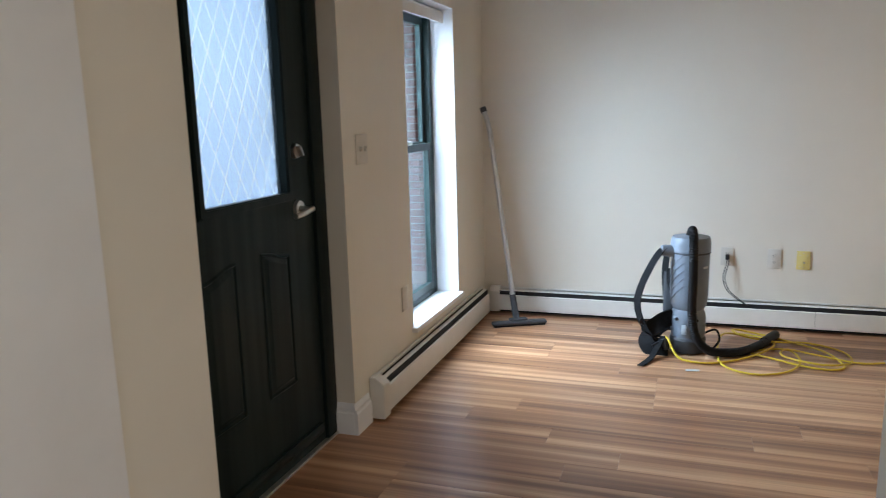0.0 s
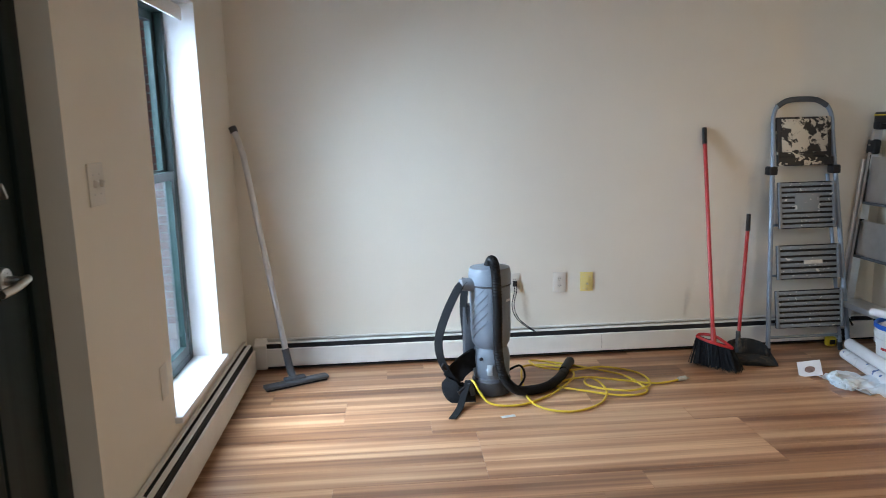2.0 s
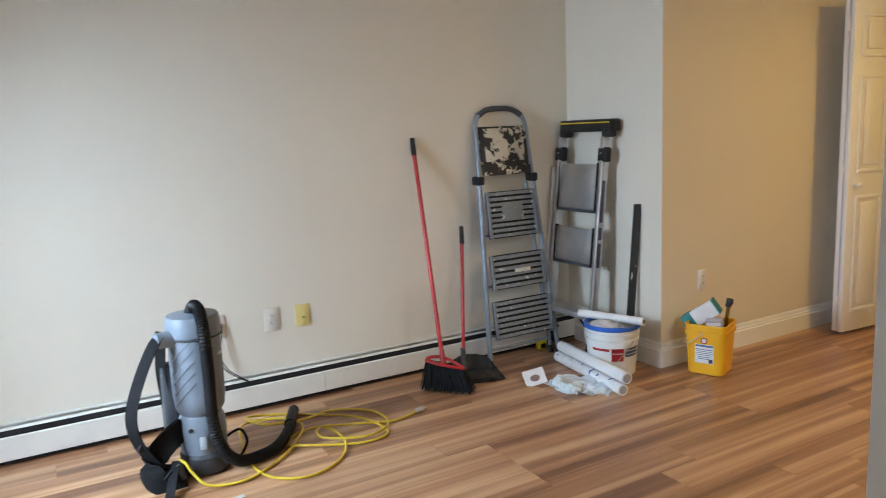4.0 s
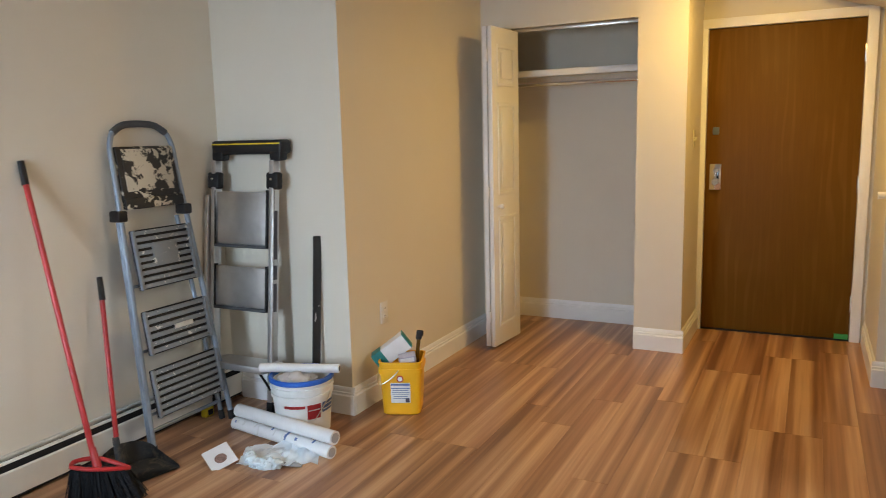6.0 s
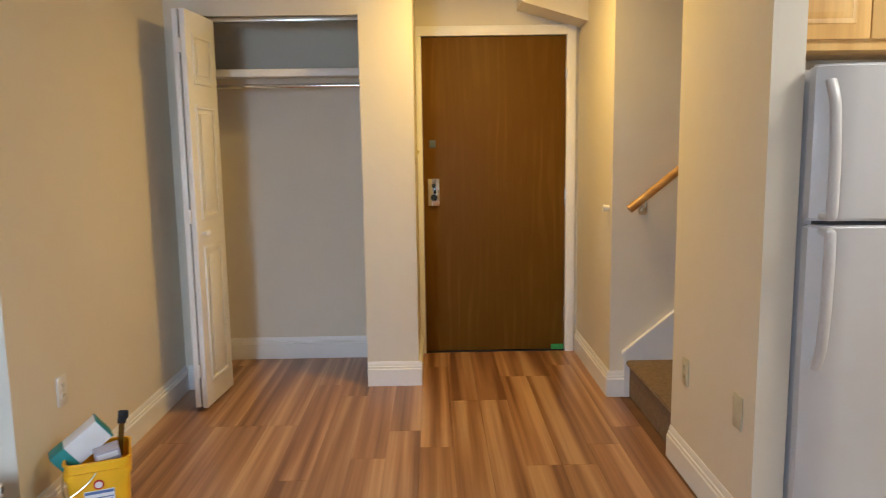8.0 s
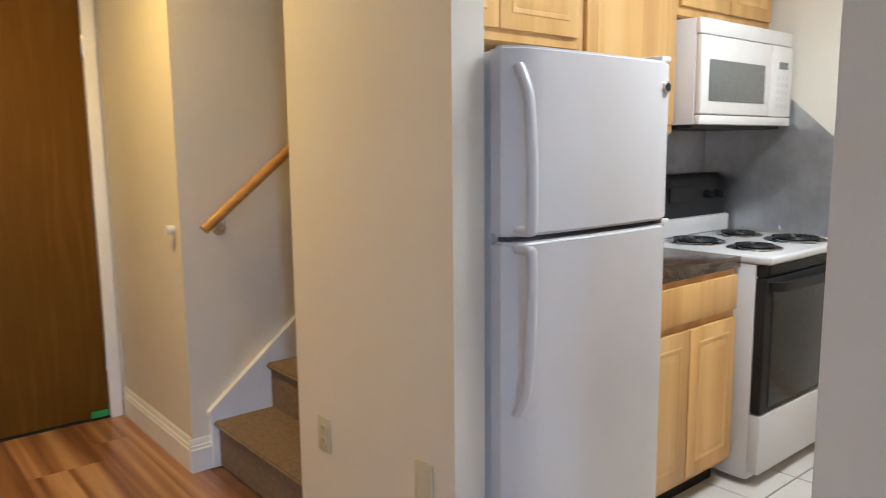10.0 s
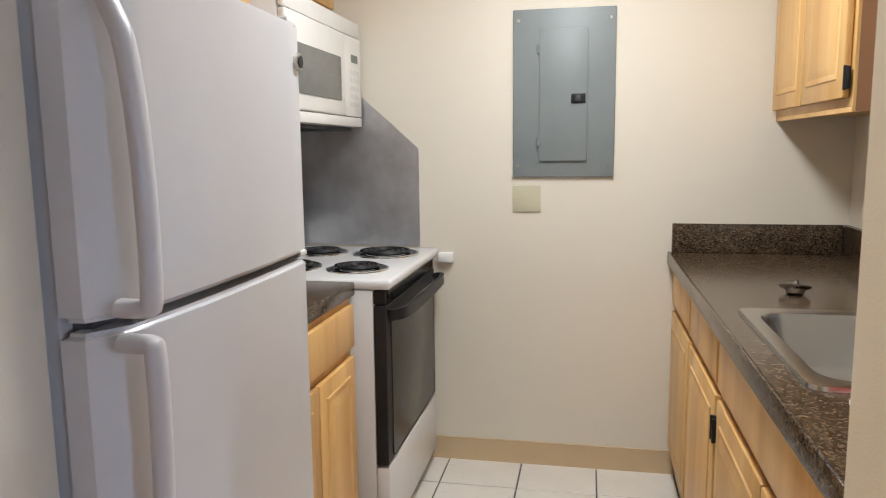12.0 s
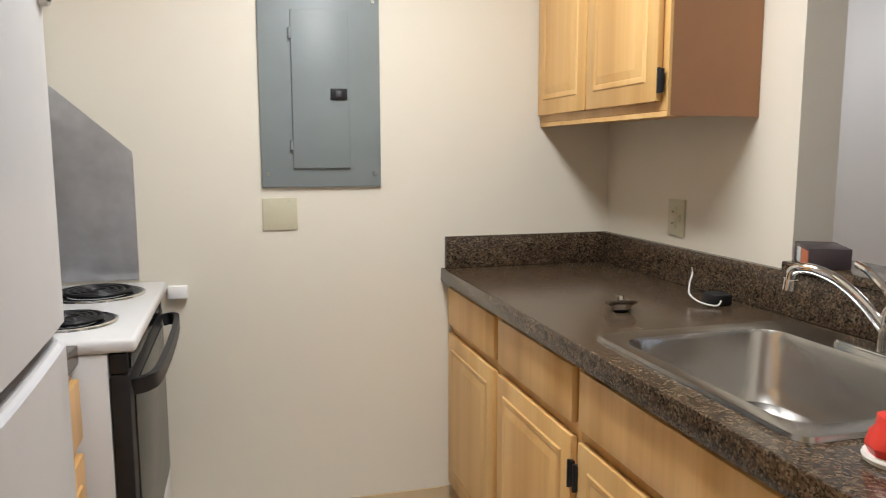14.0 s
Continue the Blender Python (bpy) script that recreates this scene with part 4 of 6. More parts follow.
# east run: base unit, counter, wall cabinets
u = thing("base_cabinet", (4.0, -4.37, 0), "maple base cabinet with two narrow raised panel doors", "cabinet", "maple base cabinets")
part("body", bx(B(), 3.715, -4.702, 0.10, 4.332, -4.045, 0.868), MAPLE, u)
part("toe_kick", bx(B(), 3.78, -4.702, 0.0, 4.332, -4.045, 0.0995), SLOT, u)
front(u, "drawer_front", 3.714, -4.690, -4.06, 0.712, 0.846, -1, raised=False)
for a, b in ((-4.690, -4.378), (-4.372, -4.06)):
    front(u, "door", 3.714, a, b, 0.125, 0.682, -1)
c2 = thing("countertop", (4.0, -4.37, 0.87), "short speckled brown laminate countertop beside the stove", "countertop")
part("slab", bx(B(), 3.70, -4.715, 0.870, 4.332, -4.045, 0.9125, 0.003), LAMINATE, c2)
part("backsplash", bx(B(), 4.312, -4.715, 0.913, 4.332, -4.045, 1.015, 0.002), LAMINATE, c2)
for y0, y1, z0, doors in ((-4.128, -3.33, 1.665, 2), (-4.715, -4.13, 1.378, 1), (-5.48, -4.717, 1.845, 2)):
    u = thing("wall_cabinet", (4.17, (y0 + y1) / 2, z0), "maple wall cabinet above the refrigerator" if z0 > 1.6 and y1 > -4 else "tall maple wall cabinet beside the microwave" if z0 < 1.5 else "short maple wall cabinet above the microwave", "cabinet", "maple wall cabinets")
    part("body", bx(B(), 4.02, y0, z0, 4.332, y1, 2.30, 0.001), MAPLE, u)
    w = (y1 - y0 - 0.04) / doors
    for k in range(doors):
        a = y0 + 0.018 + k * (w + 0.004)
        front(u, "door", 4.019, a, a + w, z0 + 0.035, 2.28, -1)

# ---- stove ----
TY0, TY1 = -5.465, -4.722
sv = thing("stove", (3.95, -5.09, 0), "white electric coil range with a black oven door", "stove")
part("body", bx(B(), 3.645, TY0, 0.03, 4.30, TY1, 0.885, 0.004), WHITE_ENAMEL, sv)
bm = bx(B(), 3.585, TY0 - 0.004, 0.886, 4.30, TY1 + 0.004, 0.918, 0.010, 3)
part("cooktop", bm, WHITE_ENAMEL, sv)
part("storage_drawer", bx(B(), 3.600, TY0 + 0.004, 0.06, 3.644, TY1 - 0.004, 0.298, 0.006), WHITE_ENAMEL, sv)
od = part("oven_door", bx(B(), 3.602, TY0 + 0.002, 0.304, 3.644, TY1 - 0.002, 0.835, 0.006), BLACK, sv)
part("oven_window", bx(B(), 3.598, TY0 + 0.055, 0.325, 3.6025, TY1 - 0.055, 0.79, 0.001), GREY_GLASS, od)
part("vent_trim", bx(B(), 3.606, TY0 + 0.006, 0.838, 3.644, TY1 - 0.006, 0.882, 0.003), BLACK, sv)
for k in range(6):
    z = 0.843 + 0.0065 * k
    part("vent_slat", bx(B(), 3.601, TY0 + 0.03, z, 3.6065, TY1 - 0.03, z + 0.003), BLACK_GLOSS, sv)
hp = [(3.60, TY0 + 0.03, 0.80), (3.572, TY0 + 0.035, 0.805), (3.552, TY0 + 0.10, 0.806), (3.546, -5.09, 0.806), (3.552, TY1 - 0.10, 0.806), (3.572, TY1 - 0.035, 0.805), (3.60, TY1 - 0.03, 0.80)]
part("handle", strap(B(), smooth_path(hp, 6), 0.036, 0.016, (0, 0, 1)), BLACK, od)
prof = [(4.19, 0.9185), (4.20, 1.02), (4.215, 1.17), (4.235, 1.195), (4.30, 1.195), (4.30, 0.9185)]
bg = part("backguard", prism(B(), prof, 1, TY0, TY1), BLACK, sv)
part("backguard_lip", bx(B(), 4.165, TY0, 0.9186, 4.2, TY1, 1.0, 0.012), WHITE_ENAMEL, sv)
part("control_display", bx(B(), 4.2015, -5.18, 1.07, 4.206, -5.0, 1.14), BLACK_GLOSS, bg)
for y in (-5.40, -5.31, -4.87, -4.78):
    bm = rod(B(), (4.207, y, 1.10), (4.175, y, 1.095), 0.022, 0.018, 18)
    bx(bm, 4.165, y - 0.004, 1.08, 4.178, y + 0.004, 1.115)
    part("knob", bm, BLACK, bg)


def burner(x, y, r):
    z = 0.919
    pan = part("drip_pan", lathe(B(), (x, y, z - 0.006), [(r + 0.024, 0.0), (r + 0.026, 0.0075), (r + 0.014, 0.010), (r * 0.7, 0.004), (0.02, 0.003)], 32), BLACK_GLOSS, sv)
    part("trim_ring", lathe(B(), (x, y, z - 0.006), [(r + 0.020, 0.0085), (r + 0.024, 0.0115), (r + 0.029, 0.0095), (r + 0.030, 0.006)], 40, False), CHROME, pan)
    bm = B()
    pts = []
    for k in range(150):
        a = k / 149 * 2 * math.pi * 4.0
        rr = 0.018 + (r - 0.018) * k / 149
        pts.append(Vector((x + rr * math.cos(a), y + rr * math.sin(a), z + 0.010)))
    tube(bm, pts, 0.0062, 6)
    part("coil", bm, BLACK, pan, "black spiral heating coil")


burner(3.755, -4.92, 0.078)
burner(3.755, -5.28, 0.100)
burner(4.02, -4.92, 0.100)
burner(4.02, -5.28, 0.078)
single("wall_block", bx(B(), 3.525, -5.499, 0.858, 3.585, -5.470, 0.898, 0.003), TRIM, "small white wooden block fixed beside the stove", "block")

# splash guards behind and beside the stove
sg = thing("splash_guard", (4.0, -5.49, 0.92), "galvanised metal splash guard on the wall beside the stove", "splash guard")
part("side_sheet", prism(B(), [(3.668, 0.922), (3.668, 1.324), (3.905, 1.535), (4.325, 1.535), (4.325, 0.922)], 1, -5.4985, -5.4955), GALV, sg)
part("back_sheet", bx(B(), 4.3285, -5.494, 0.922, 4.3315, -4.72, 1.42), GALV, sg)

# ---- microwave ----
mw = thing("microwave_oven", (4.1, -5.09, 1.41), "white over-the-range microwave with a grey window", "microwave")
MZ0, MZ1 = 1.412, 1.822
part("body", bx(B(), 3.925, TY0 - 0.012, MZ0, 4.332, TY1 + 0.006, MZ1, 0.004), WHITE_ENAMEL, mw)
part("vent_grille", bx(B(), 3.905, TY0 - 0.012, MZ1 - 0.06, 3.924, TY1 + 0.006, MZ1, 0.005), WHITE_PLASTIC, mw)
dr = part("door", bx(B(), 3.897, -5.275, MZ0 + 0.04, 3.924, TY1 + 0.004, MZ1 - 0.064, 0.008, 3), WHITE_PLASTIC, mw)
part("window", bx(B(), 3.893, -5.215, 1.505, 3.8975, -4.772, 1.665, 0.002), surface("grey_screen_glass", (0.16, 0.165, 0.16), 0.25, 0.08, 30), dr)
cp = part("control_panel", bx(B(), 3.900, TY0 - 0.010, MZ0 + 0.04, 3.924, -5.279, MZ1 - 0.064, 0.004), WHITE_PLASTIC, mw)
part("display", bx(B(), 3.8985, -5.43, 1.66, 3.9005, -5.35, 1.69), surface("grey_display", (0.16, 0.19, 0.18), 0.2, 0.05, 30), cp)
KEY = surface("pale_key_print", (0.66, 0.66, 0.66), 0.5, 0.05, 30)
for r in range(5):
    for k in range(3):
        part("key", bx(B(), 3.899, -5.44 + k * 0.04, 1.49 + r * 0.031, 3.9003, -5.412 + k * 0.04, 1.507 + r * 0.031), KEY, cp)
part("bottom_trim", bx(B(), 3.90, TY0 - 0.010, MZ0 + 0.001, 3.924, TY1 + 0.004, MZ0 + 0.037, 0.004), WHITE_PLASTIC, mw)
part("underside", bx(B(), 3.94, TY0 + 0.01, MZ0 - 0.014, 4.32, TY1 - 0.01, MZ0 - 0.0005), BLACK, mw)

# ---- breaker panel and plates ----
ep = thing("breaker_panel", (3.085, -5.5, 1.53), "grey enamelled electrical breaker panel on the wall", "breaker panel")
bm = bx(B(), 2.888, -5.499, 1.207, 3.281, -5.486, 1.852, 0.004)
part("cover", bm, GREY_PANEL, ep)
dp = part("panel_door", bx(B(), 2.992, -5.4855, 1.27, 3.178, -5.476, 1.775, 0.003), GREY_PANEL, ep)
part("latch", bx(B(), 3.0, -5.4755, 1.492, 3.055, -5.470, 1.528, 0.002), BLACK, dp)
part("latch_slide", bx(B(), 3.018, -5.4695, 1.500, 3.038, -5.466, 1.520, 0.002), surface("dark_latch", (0.05, 0.05, 0.055), 0.4, 0.1, 20), dp)
for z in (1.345, 1.70):
    part("hinge", rod(B(), (3.182, -5.478, z - 0.016), (3.182, -5.478, z + 0.016), 0.006, seg=12), GREY_PANEL, dp)
for x in (2.91, 3.26):
    for z in (1.25, 1.81):
        part("screw", rod(B(), (x, -5.4862, z), (x, -5.482, z), 0.007, 0.005, 12), SATIN, ep)


def plate(name, m, w, h, mat, kind, label):
    """A wall plate in the pose m: its face towards -y, its middle at the origin."""
    t = thing(name, m.translation, label, "wall plate")
    def put(nm, bm, mt, parent):
        bmesh.ops.transform(bm, matrix=m, verts=bm.verts[:])
        return part(nm, bm, mt, parent)
    p = put("plate", bx(B(), -w / 2, -0.006, -h / 2, w / 2, 0, h / 2, 0.002), mat, t)
    if kind in ("outlet", "plugged"):
        for z in (-0.02, 0.02):
            q = put("receptacle", prism(B(), rounded(-0.017, z - 0.014, 0.017, z + 0.014, 0.010, 4), 1, -0.009, -0.0061), mat, p)
            for x, hh in ((-0.006, 0.009), (0.006, 0.007)):
                put("slot", bx(B(), x - 0.0012, -0.0096, z - hh / 2 + 0.002, x + 0.0012, -0.0091, z + hh / 2 + 0.002), SLOT, p)
            put("slot", rod(B(), (0, -0.0091, z - 0.007), (0, -0.0096, z - 0.007), 0.0022, seg=8), SLOT, p)
        put("screw", rod(B(), (0, -0.006, 0), (0, -0.0075, 0), 0.003, seg=10), SATIN, p)
    elif kind == "switch":
        for x in (-0.0, ) if w < 0.09 else (-0.023, 0.023):
            put("toggle", obx(B(), pose(x, -0.011, 0.002, 20), 0.009, 0.016, 0.022, 0.002), mat, p)
            for z in (-0.03, 0.03):
                put("screw", rod(B(), (x, -0.006, z), (x, -0.0075, z), 0.003, seg=10), SATIN, p)
    elif kind == "blank":
        for x in (-w / 4, w / 4):
            for z in (-h * 0.4, h * 0.4):
                put("screw", rod(B(), (x, -0.006, z), (x, -0.0075, z), 0.0028, seg=10), SATIN, p)
    elif kind == "gfi":
        put("device", bx(B(), -0.026 - 0.0, -0.009, -0.034, 0.004, -0.0061, 0.034, 0.001), mat, p)
        put("toggle", obx(B(), pose(0.02, -0.010, 0, 18), 0.009, 0.016, 0.022, 0.002), mat, p)
        for z in (-0.018, 0.018):
            put("slot", bx(B(), -0.017, -0.0096, z - 0.004, -0.015, -0.0091, z + 0.004), SLOT, p)
            put("slot", bx(B(), -0.009, -0.0096, z - 0.004, -0.007, -0.0091, z + 0.004), SLOT, p)
    elif kind == "jack":
        put("jack", rod(B(), (0.004, -0.006, -0.012), (0.004, -0.022, -0.012), 0.006, 0.005, 12), SATIN, p)
        for x, z in ((-0.02, 0.03), (0.02, 0.03), (-0.02, -0.04), (0.0, 0.045), (0, -0.045)):
            put("screw", rod(B(), (x, -0.006, z), (x, -0.0073, z), 0.003, seg=10), SATIN, p)
    return t


plate("cover_plate", pose(3.226, -5.4995, 1.120, 0, 0, 180), 0.112, 0.106, IVORY, "blank", "ivory blank cover plate below the breaker panel")
plate("outlet_plate", pose(2.0305, -5.04, 1.116, 0, 0, 90), 0.088, 0.115, IVORY, "gfi", "ivory outlet and switch plate above the counter")
plate("outlet_plate", pose(1.846, -0.0005, 0.440, 0, 0, 0), 0.078, 0.122, WALLPLATE, "outlet", "white duplex outlet on the living room wall")
plate("jack_plate", pose(2.008, -0.0005, 0.437, 0, 0, 0), 0.076, 0.114, YELLOWED, "jack", "yellowed cable jack plate beside the outlet")
plate("outlet_plate", pose(1.575, -0.0005, 0.446, 0, 0, 0), 0.072, 0.115, WALLPLATE, "plugged", "white wall outlet with black leads hanging out")
plate("switch_plate", pose(0.0005, -1.93, 1.23, 0, 0, 90), 0.112, 0.128, WALLPLATE, "switch", "white double light switch beside the front door")
plate("blank_plate", pose(0.0005, -1.50, 0.460, 0, 0, 90), 0.072, 0.125, WALLPLATE, "blank", "white blank wall plate below the window sill")
plate("outlet_plate", pose(4.11, -0.7805, 0.456, 0, 0, 0), 0.07, 0.115, WHITE_PLASTIC, "outlet", "white outlet above the yellow bucket")
plate("outlet_plate", pose(4.275, -3.2215, 0.432, 0, 0, 180), 0.072, 0.115, IVORY, "outlet", "ivory outlet on the kitchen entry wall")
plate("cover_plate", pose(3.765, -3.2215, 0.452, 0, 0, 180), 0.072, 0.115, IVORY, "blank", "ivory blank plate on the kitchen entry wall")
plate("switch_plate", pose(5.80, -2.1075, 1.32, 0, 0, 0), 0.072, 0.115, IVORY, "switch", "ivory light switch on the closet side wall")
single("door_stop_knob", rod(B(), (5.285, -3.139, 1.015), (5.285, -3.105, 1.015), 0.016, 0.020, 18), WHITE_PLASTIC, "small round white knob on the stair wall", "knob")

# ---- living room things ----
VAC = surface("grey_blue_vacuum_plastic", (0.185, 0.220, 0.265), 0.40, 0.08, 9, 0.1, 200)
VAC_D = surface("dark_grey_plastic", (0.075, 0.08, 0.09), 0.5, 0.1, 12)
RUBBER = surface("black_hose_rubber", (0.009, 0.009, 0.010), 0.5, 0.2, 20)
WEB = surface("black_webbing", (0.009, 0.0095, 0.011), 0.85, 0.25, 60, 0.5, 500)
CORDY = surface("yellow_cord", (0.62, 0.44, 0.03), 0.45, 0.1, 14)
ALU = surface("aluminium", (0.58, 0.58, 0.59), 0.36, 0.08, 12, 0.08, 200, 0.9)
LADG = surface("grey_ladder_paint", (0.235, 0.285, 0.35), 0.42, 0.12, 14, 0.12, 120, 0.2)
TREAD = surface("grey_tread_plastic", (0.20, 0.225, 0.255), 0.6, 0.15, 25, 0.2, 150)
REDH = surface("red_handle_paint", (0.44, 0.020, 0.022), 0.35, 0.1, 14)
BRIST = surface("black_bristles", (0.018, 0.022, 0.028), 0.7, 0.4, 80)
PAPER = surface("white_paper", (0.74, 0.74, 0.76), 0.65, 0.05, 10, 0.1, 80)
YBUCK = surface("yellow_bucket_plastic", (0.80, 0.42, 0.012), 0.38, 0.05, 6)
WBUCK = surface("white_bucket_plastic", (0.68, 0.69, 0.69), 0.45, 0.08, 10, 0.2, 60)
BLUE = surface("blue_rim_plastic", (0.015, 0.11, 0.50), 0.4, 0.08, 10)
INK_RED = surface("red_print", (0.50, 0.03, 0.035), 0.5, 0.1, 30)
INK_BLUE = surface("blue_print", (0.10, 0.16, 0.36), 0.5, 0.1, 30)
INK_DARK = surface("dark_print", (0.05, 0.05, 0.07), 0.5, 0.1, 30)
TEAL = surface("teal_carton", (0.01, 0.20, 0.20), 0.5, 0.08, 20)
POLY = clear_glass("clear_plastic_film", 0.30, (0.86, 0.93, 1.0))
POLY.node_tree.nodes["Principled BSDF"].inputs["Transmission Weight"].default_value = 0.7


def splattered(name, base, paint, lo, hi, scale=14.0):
    """A dark part with dried paint patches."""
    m, nt, b = nodes_of(name)
    n = noise_tex(nt, scale, (1, 1, 1), 4.0, 0.6)
    n.inputs["Distortion"].default_value = 1.1
    r = ramp(nt, n.outputs[0], [(lo, base), (hi, paint)])
    nt.links.new(r.outputs[0], b.inputs["Base Color"])
    b.inputs["Roughness"].default_value = 0.6
    bp = nt.nodes.new("ShaderNodeBump")
    bp.inputs["Strength"].default_value, bp.inputs["Distance"].default_value = 0.5, 0.003
    nt.links.new(n.outputs[0], bp.inputs["Height"])
    nt.links.new(bp.outputs[0], b.inputs["Normal"])
    return m


SPLAT = splattered("paint_splattered_black", (0.02, 0.018, 0.017), (0.58, 0.53, 0.43), 0.455, 0.50, 15)
SPLAT_E = splattered("paint_edged_black", (0.02, 0.018, 0.017), (0.58, 0.53, 0.43), 0.55, 0.59, 17)
SPLAT_T = splattered("paint_flecked_tread", (0.20, 0.225, 0.255), (0.60, 0.60, 0.60), 0.61, 0.65, 30)
SPLAT_B = splattered("paint_flecked_black", (0.018, 0.020, 0.024), (0.60, 0.60, 0.60), 0.68, 0.71, 9)
DUSTPAN = splattered("dusty_black_pan", (0.030, 0.035, 0.042), (0.14, 0.12, 0.09), 0.50, 0.72, 18)

for m in (WEB, RUBBER, VAC_D, BRIST):
    m.node_tree.nodes["Principled BSDF"].inputs["Specular IOR Level"].default_value = 0.2

# backpack vacuum
vx, vy = 1.358, -0.565
vc = thing("backpack_vacuum", (vx, vy, 0), "grey-blue backpack vacuum cleaner standing on the floor", "vacuum cleaner")
part("base", lathe(B(), (vx, vy, 0.0), [(0.085, 0.0), (0.100, 0.006), (0.104, 0.03), (0.098, 0.06), (0.10, 0.075), (0.092, 0.09)], 40), VAC_D, vc)
part("lower_body", lathe(B(), (vx, vy, 0.09), [(0.092, 0.0), (0.094, 0.02), (0.097, 0.10), (0.092, 0.135), (0.080, 0.16)], 40), VAC, vc)
bm = lathe(B(), (vx, vy, 0.25), [(0.082, 0.0), (0.097, 0.025), (0.103, 0.08), (0.105, 0.32), (0.104, 0.325)], 48)
up = part("upper_body", bm, VAC, vc)
for k in range(6):
    z = 0.31 + k * 0.045
    pts = [Vector((vx + 0.1045 * math.cos(a), vy + 0.1045 * math.sin(a), z + 0.10 * (a - radians(205)) / radians(55))) for a in np.linspace(radians(200), radians(255), 10)]
    pts = [p for p in pts if p.z < 0.57]
    if len(pts) > 2:
        part("rib", tube(B(), pts, 0.0028, 6), VAC, up)
bm = lathe(B(), (vx, vy, 0.578), [(0.104, 0.0), (0.108, 0.004), (0.109, 0.045), (0.104, 0.075), (0.100, 0.083), (0.085, 0.085), (0.04, 0.090)], 48)
part("lid", bm, VAC, vc)
part("collar", lathe(B(), (vx, vy, 0.570), [(0.1065, 0.0), (0.1095, 0.004), (0.1065, 0.008)], 40), VAC_D, vc)
part("port", rod(B(), (vx - 0.09, vy - 0.03, 0.58), (vx - 0.155, vy - 0.05, 0.585), 0.036, 0.030, 20), VAC, vc)
part("switch_plate", obx(B(), pose(vx - 0.02, vy - 0.098, 0.145, 0, 0, -12), 0.028, 0.006, 0.055, 0.003), surface("pale_blue_switch", (0.42, 0.48, 0.52), 0.4, 0.05, 20), vc)
for a in (-128, -62):
    p = Vector((vx + 0.0955 * math.cos(radians(a)), vy + 0.0955 * math.sin(radians(a)), 0.20))
    q = Vector((vx + 0.105 * math.cos(radians(a)), vy + 0.105 * math.sin(radians(a)), 0.20))
    part("latch_screw", rod(B(), p, q, 0.009, 0.008, 14), BLACK, vc)
part("logo_mark", obx(B(), pose(vx + 0.082, vy - 0.068, 0.50, 0, 0, 50), 0.034, 0.003, 0.012, 0.001), surface("pale_logo", (0.55, 0.56, 0.58), 0.4, 0.05, 20), vc)
part("back_plate", bx(B(), vx - 0.14, vy + 0.02, 0.10, vx - 0.075, vy + 0.09, 0.46, 0.015, 3), VAC_D, vc)
hosep = smooth_path([(vx - 0.005, vy + 0.02, 0.655), (vx + 0.005, vy - 0.03, 0.700), (vx + 0.012, vy - 0.09, 0.690), (vx + 0.016, vy - 0.125, 0.62), (vx + 0.02, vy - 0.128, 0.45), (vx + 0.02, vy - 0.125, 0.25), (vx + 0.045, vy - 0.13, 0.12), (vx + 0.11, vy - 0.12, 0.045), (vx + 0.20, vy - 0.085, 0.026), (vx + 0.30, vy - 0.03, 0.026), (vx + 0.40, vy + 0.12, 0.026), (vx + 0.47, vy + 0.28, 0.026)], 22)
part("hose", tube(B(), hosep, 0.0222, 16, ribs=0.12), RUBBER, vc, "black ribbed hose curling onto the floor")
part("hose_cuff", rod(B(), (vx + 0.42, vy + 0.17, 0.027), (vx + 0.495, vy + 0.335, 0.027), 0.0265, 0.0265, 18), RUBBER, vc)
for pts, w in (([(vx - 0.11, vy - 0.03, 0.60), (vx - 0.16, vy - 0.06, 0.58), (vx - 0.235, vy - 0.08, 0.44), (vx - 0.275, vy - 0.09, 0.31), (vx - 0.26, vy - 0.09, 0.20), (vx - 0.20, vy - 0.09, 0.10), (vx - 0.13, vy - 0.07, 0.06)], 0.05),
               ([(vx - 0.12, vy + 0.03, 0.60), (vx - 0.135, vy + 0.03, 0.45), (vx - 0.125, vy + 0.04, 0.30), (vx - 0.11, vy + 0.05, 0.18)], 0.045),
               ([(vx - 0.13, vy - 0.10, 0.10), (vx - 0.16, vy - 0.16, 0.05), (vx - 0.19, vy - 0.24, 0.012), (vx - 0.235, vy - 0.35, 0.004)], 0.038)):
    part("strap", strap(B(), smooth_path(pts, 8), w, 0.005, (0.75, -0.66, 0.1)), WEB, vc, "black webbing strap")
for pts, w in (([(vx - 0.08, vy - 0.02, 0.20), (vx - 0.15, vy - 0.06, 0.17), (vx - 0.22, vy - 0.08, 0.10), (vx - 0.20, vy - 0.12, 0.035), (vx - 0.10, vy - 0.12, 0.03)], 0.09),
               ([(vx - 0.07, vy + 0.02, 0.18), (vx - 0.17, vy + 0.0, 0.11), (vx - 0.19, vy - 0.03, 0.04), (vx - 0.10, vy - 0.06, 0.02)], 0.08)):
    part("waist_belt", strap(B(), smooth_path(pts, 8), w, 0.022, (0.3, 0.3, 0.9)), WEB, vc)
part("belt_loop", tube(B(), smooth_path([(vx + 0.09, vy + 0.02, 0.10), (vx + 0.15, vy + 0.0, 0.13), (vx + 0.17, vy - 0.03, 0.08), (vx + 0.13, vy - 0.04, 0.02)], 8), 0.006, 8), WEB, vc)
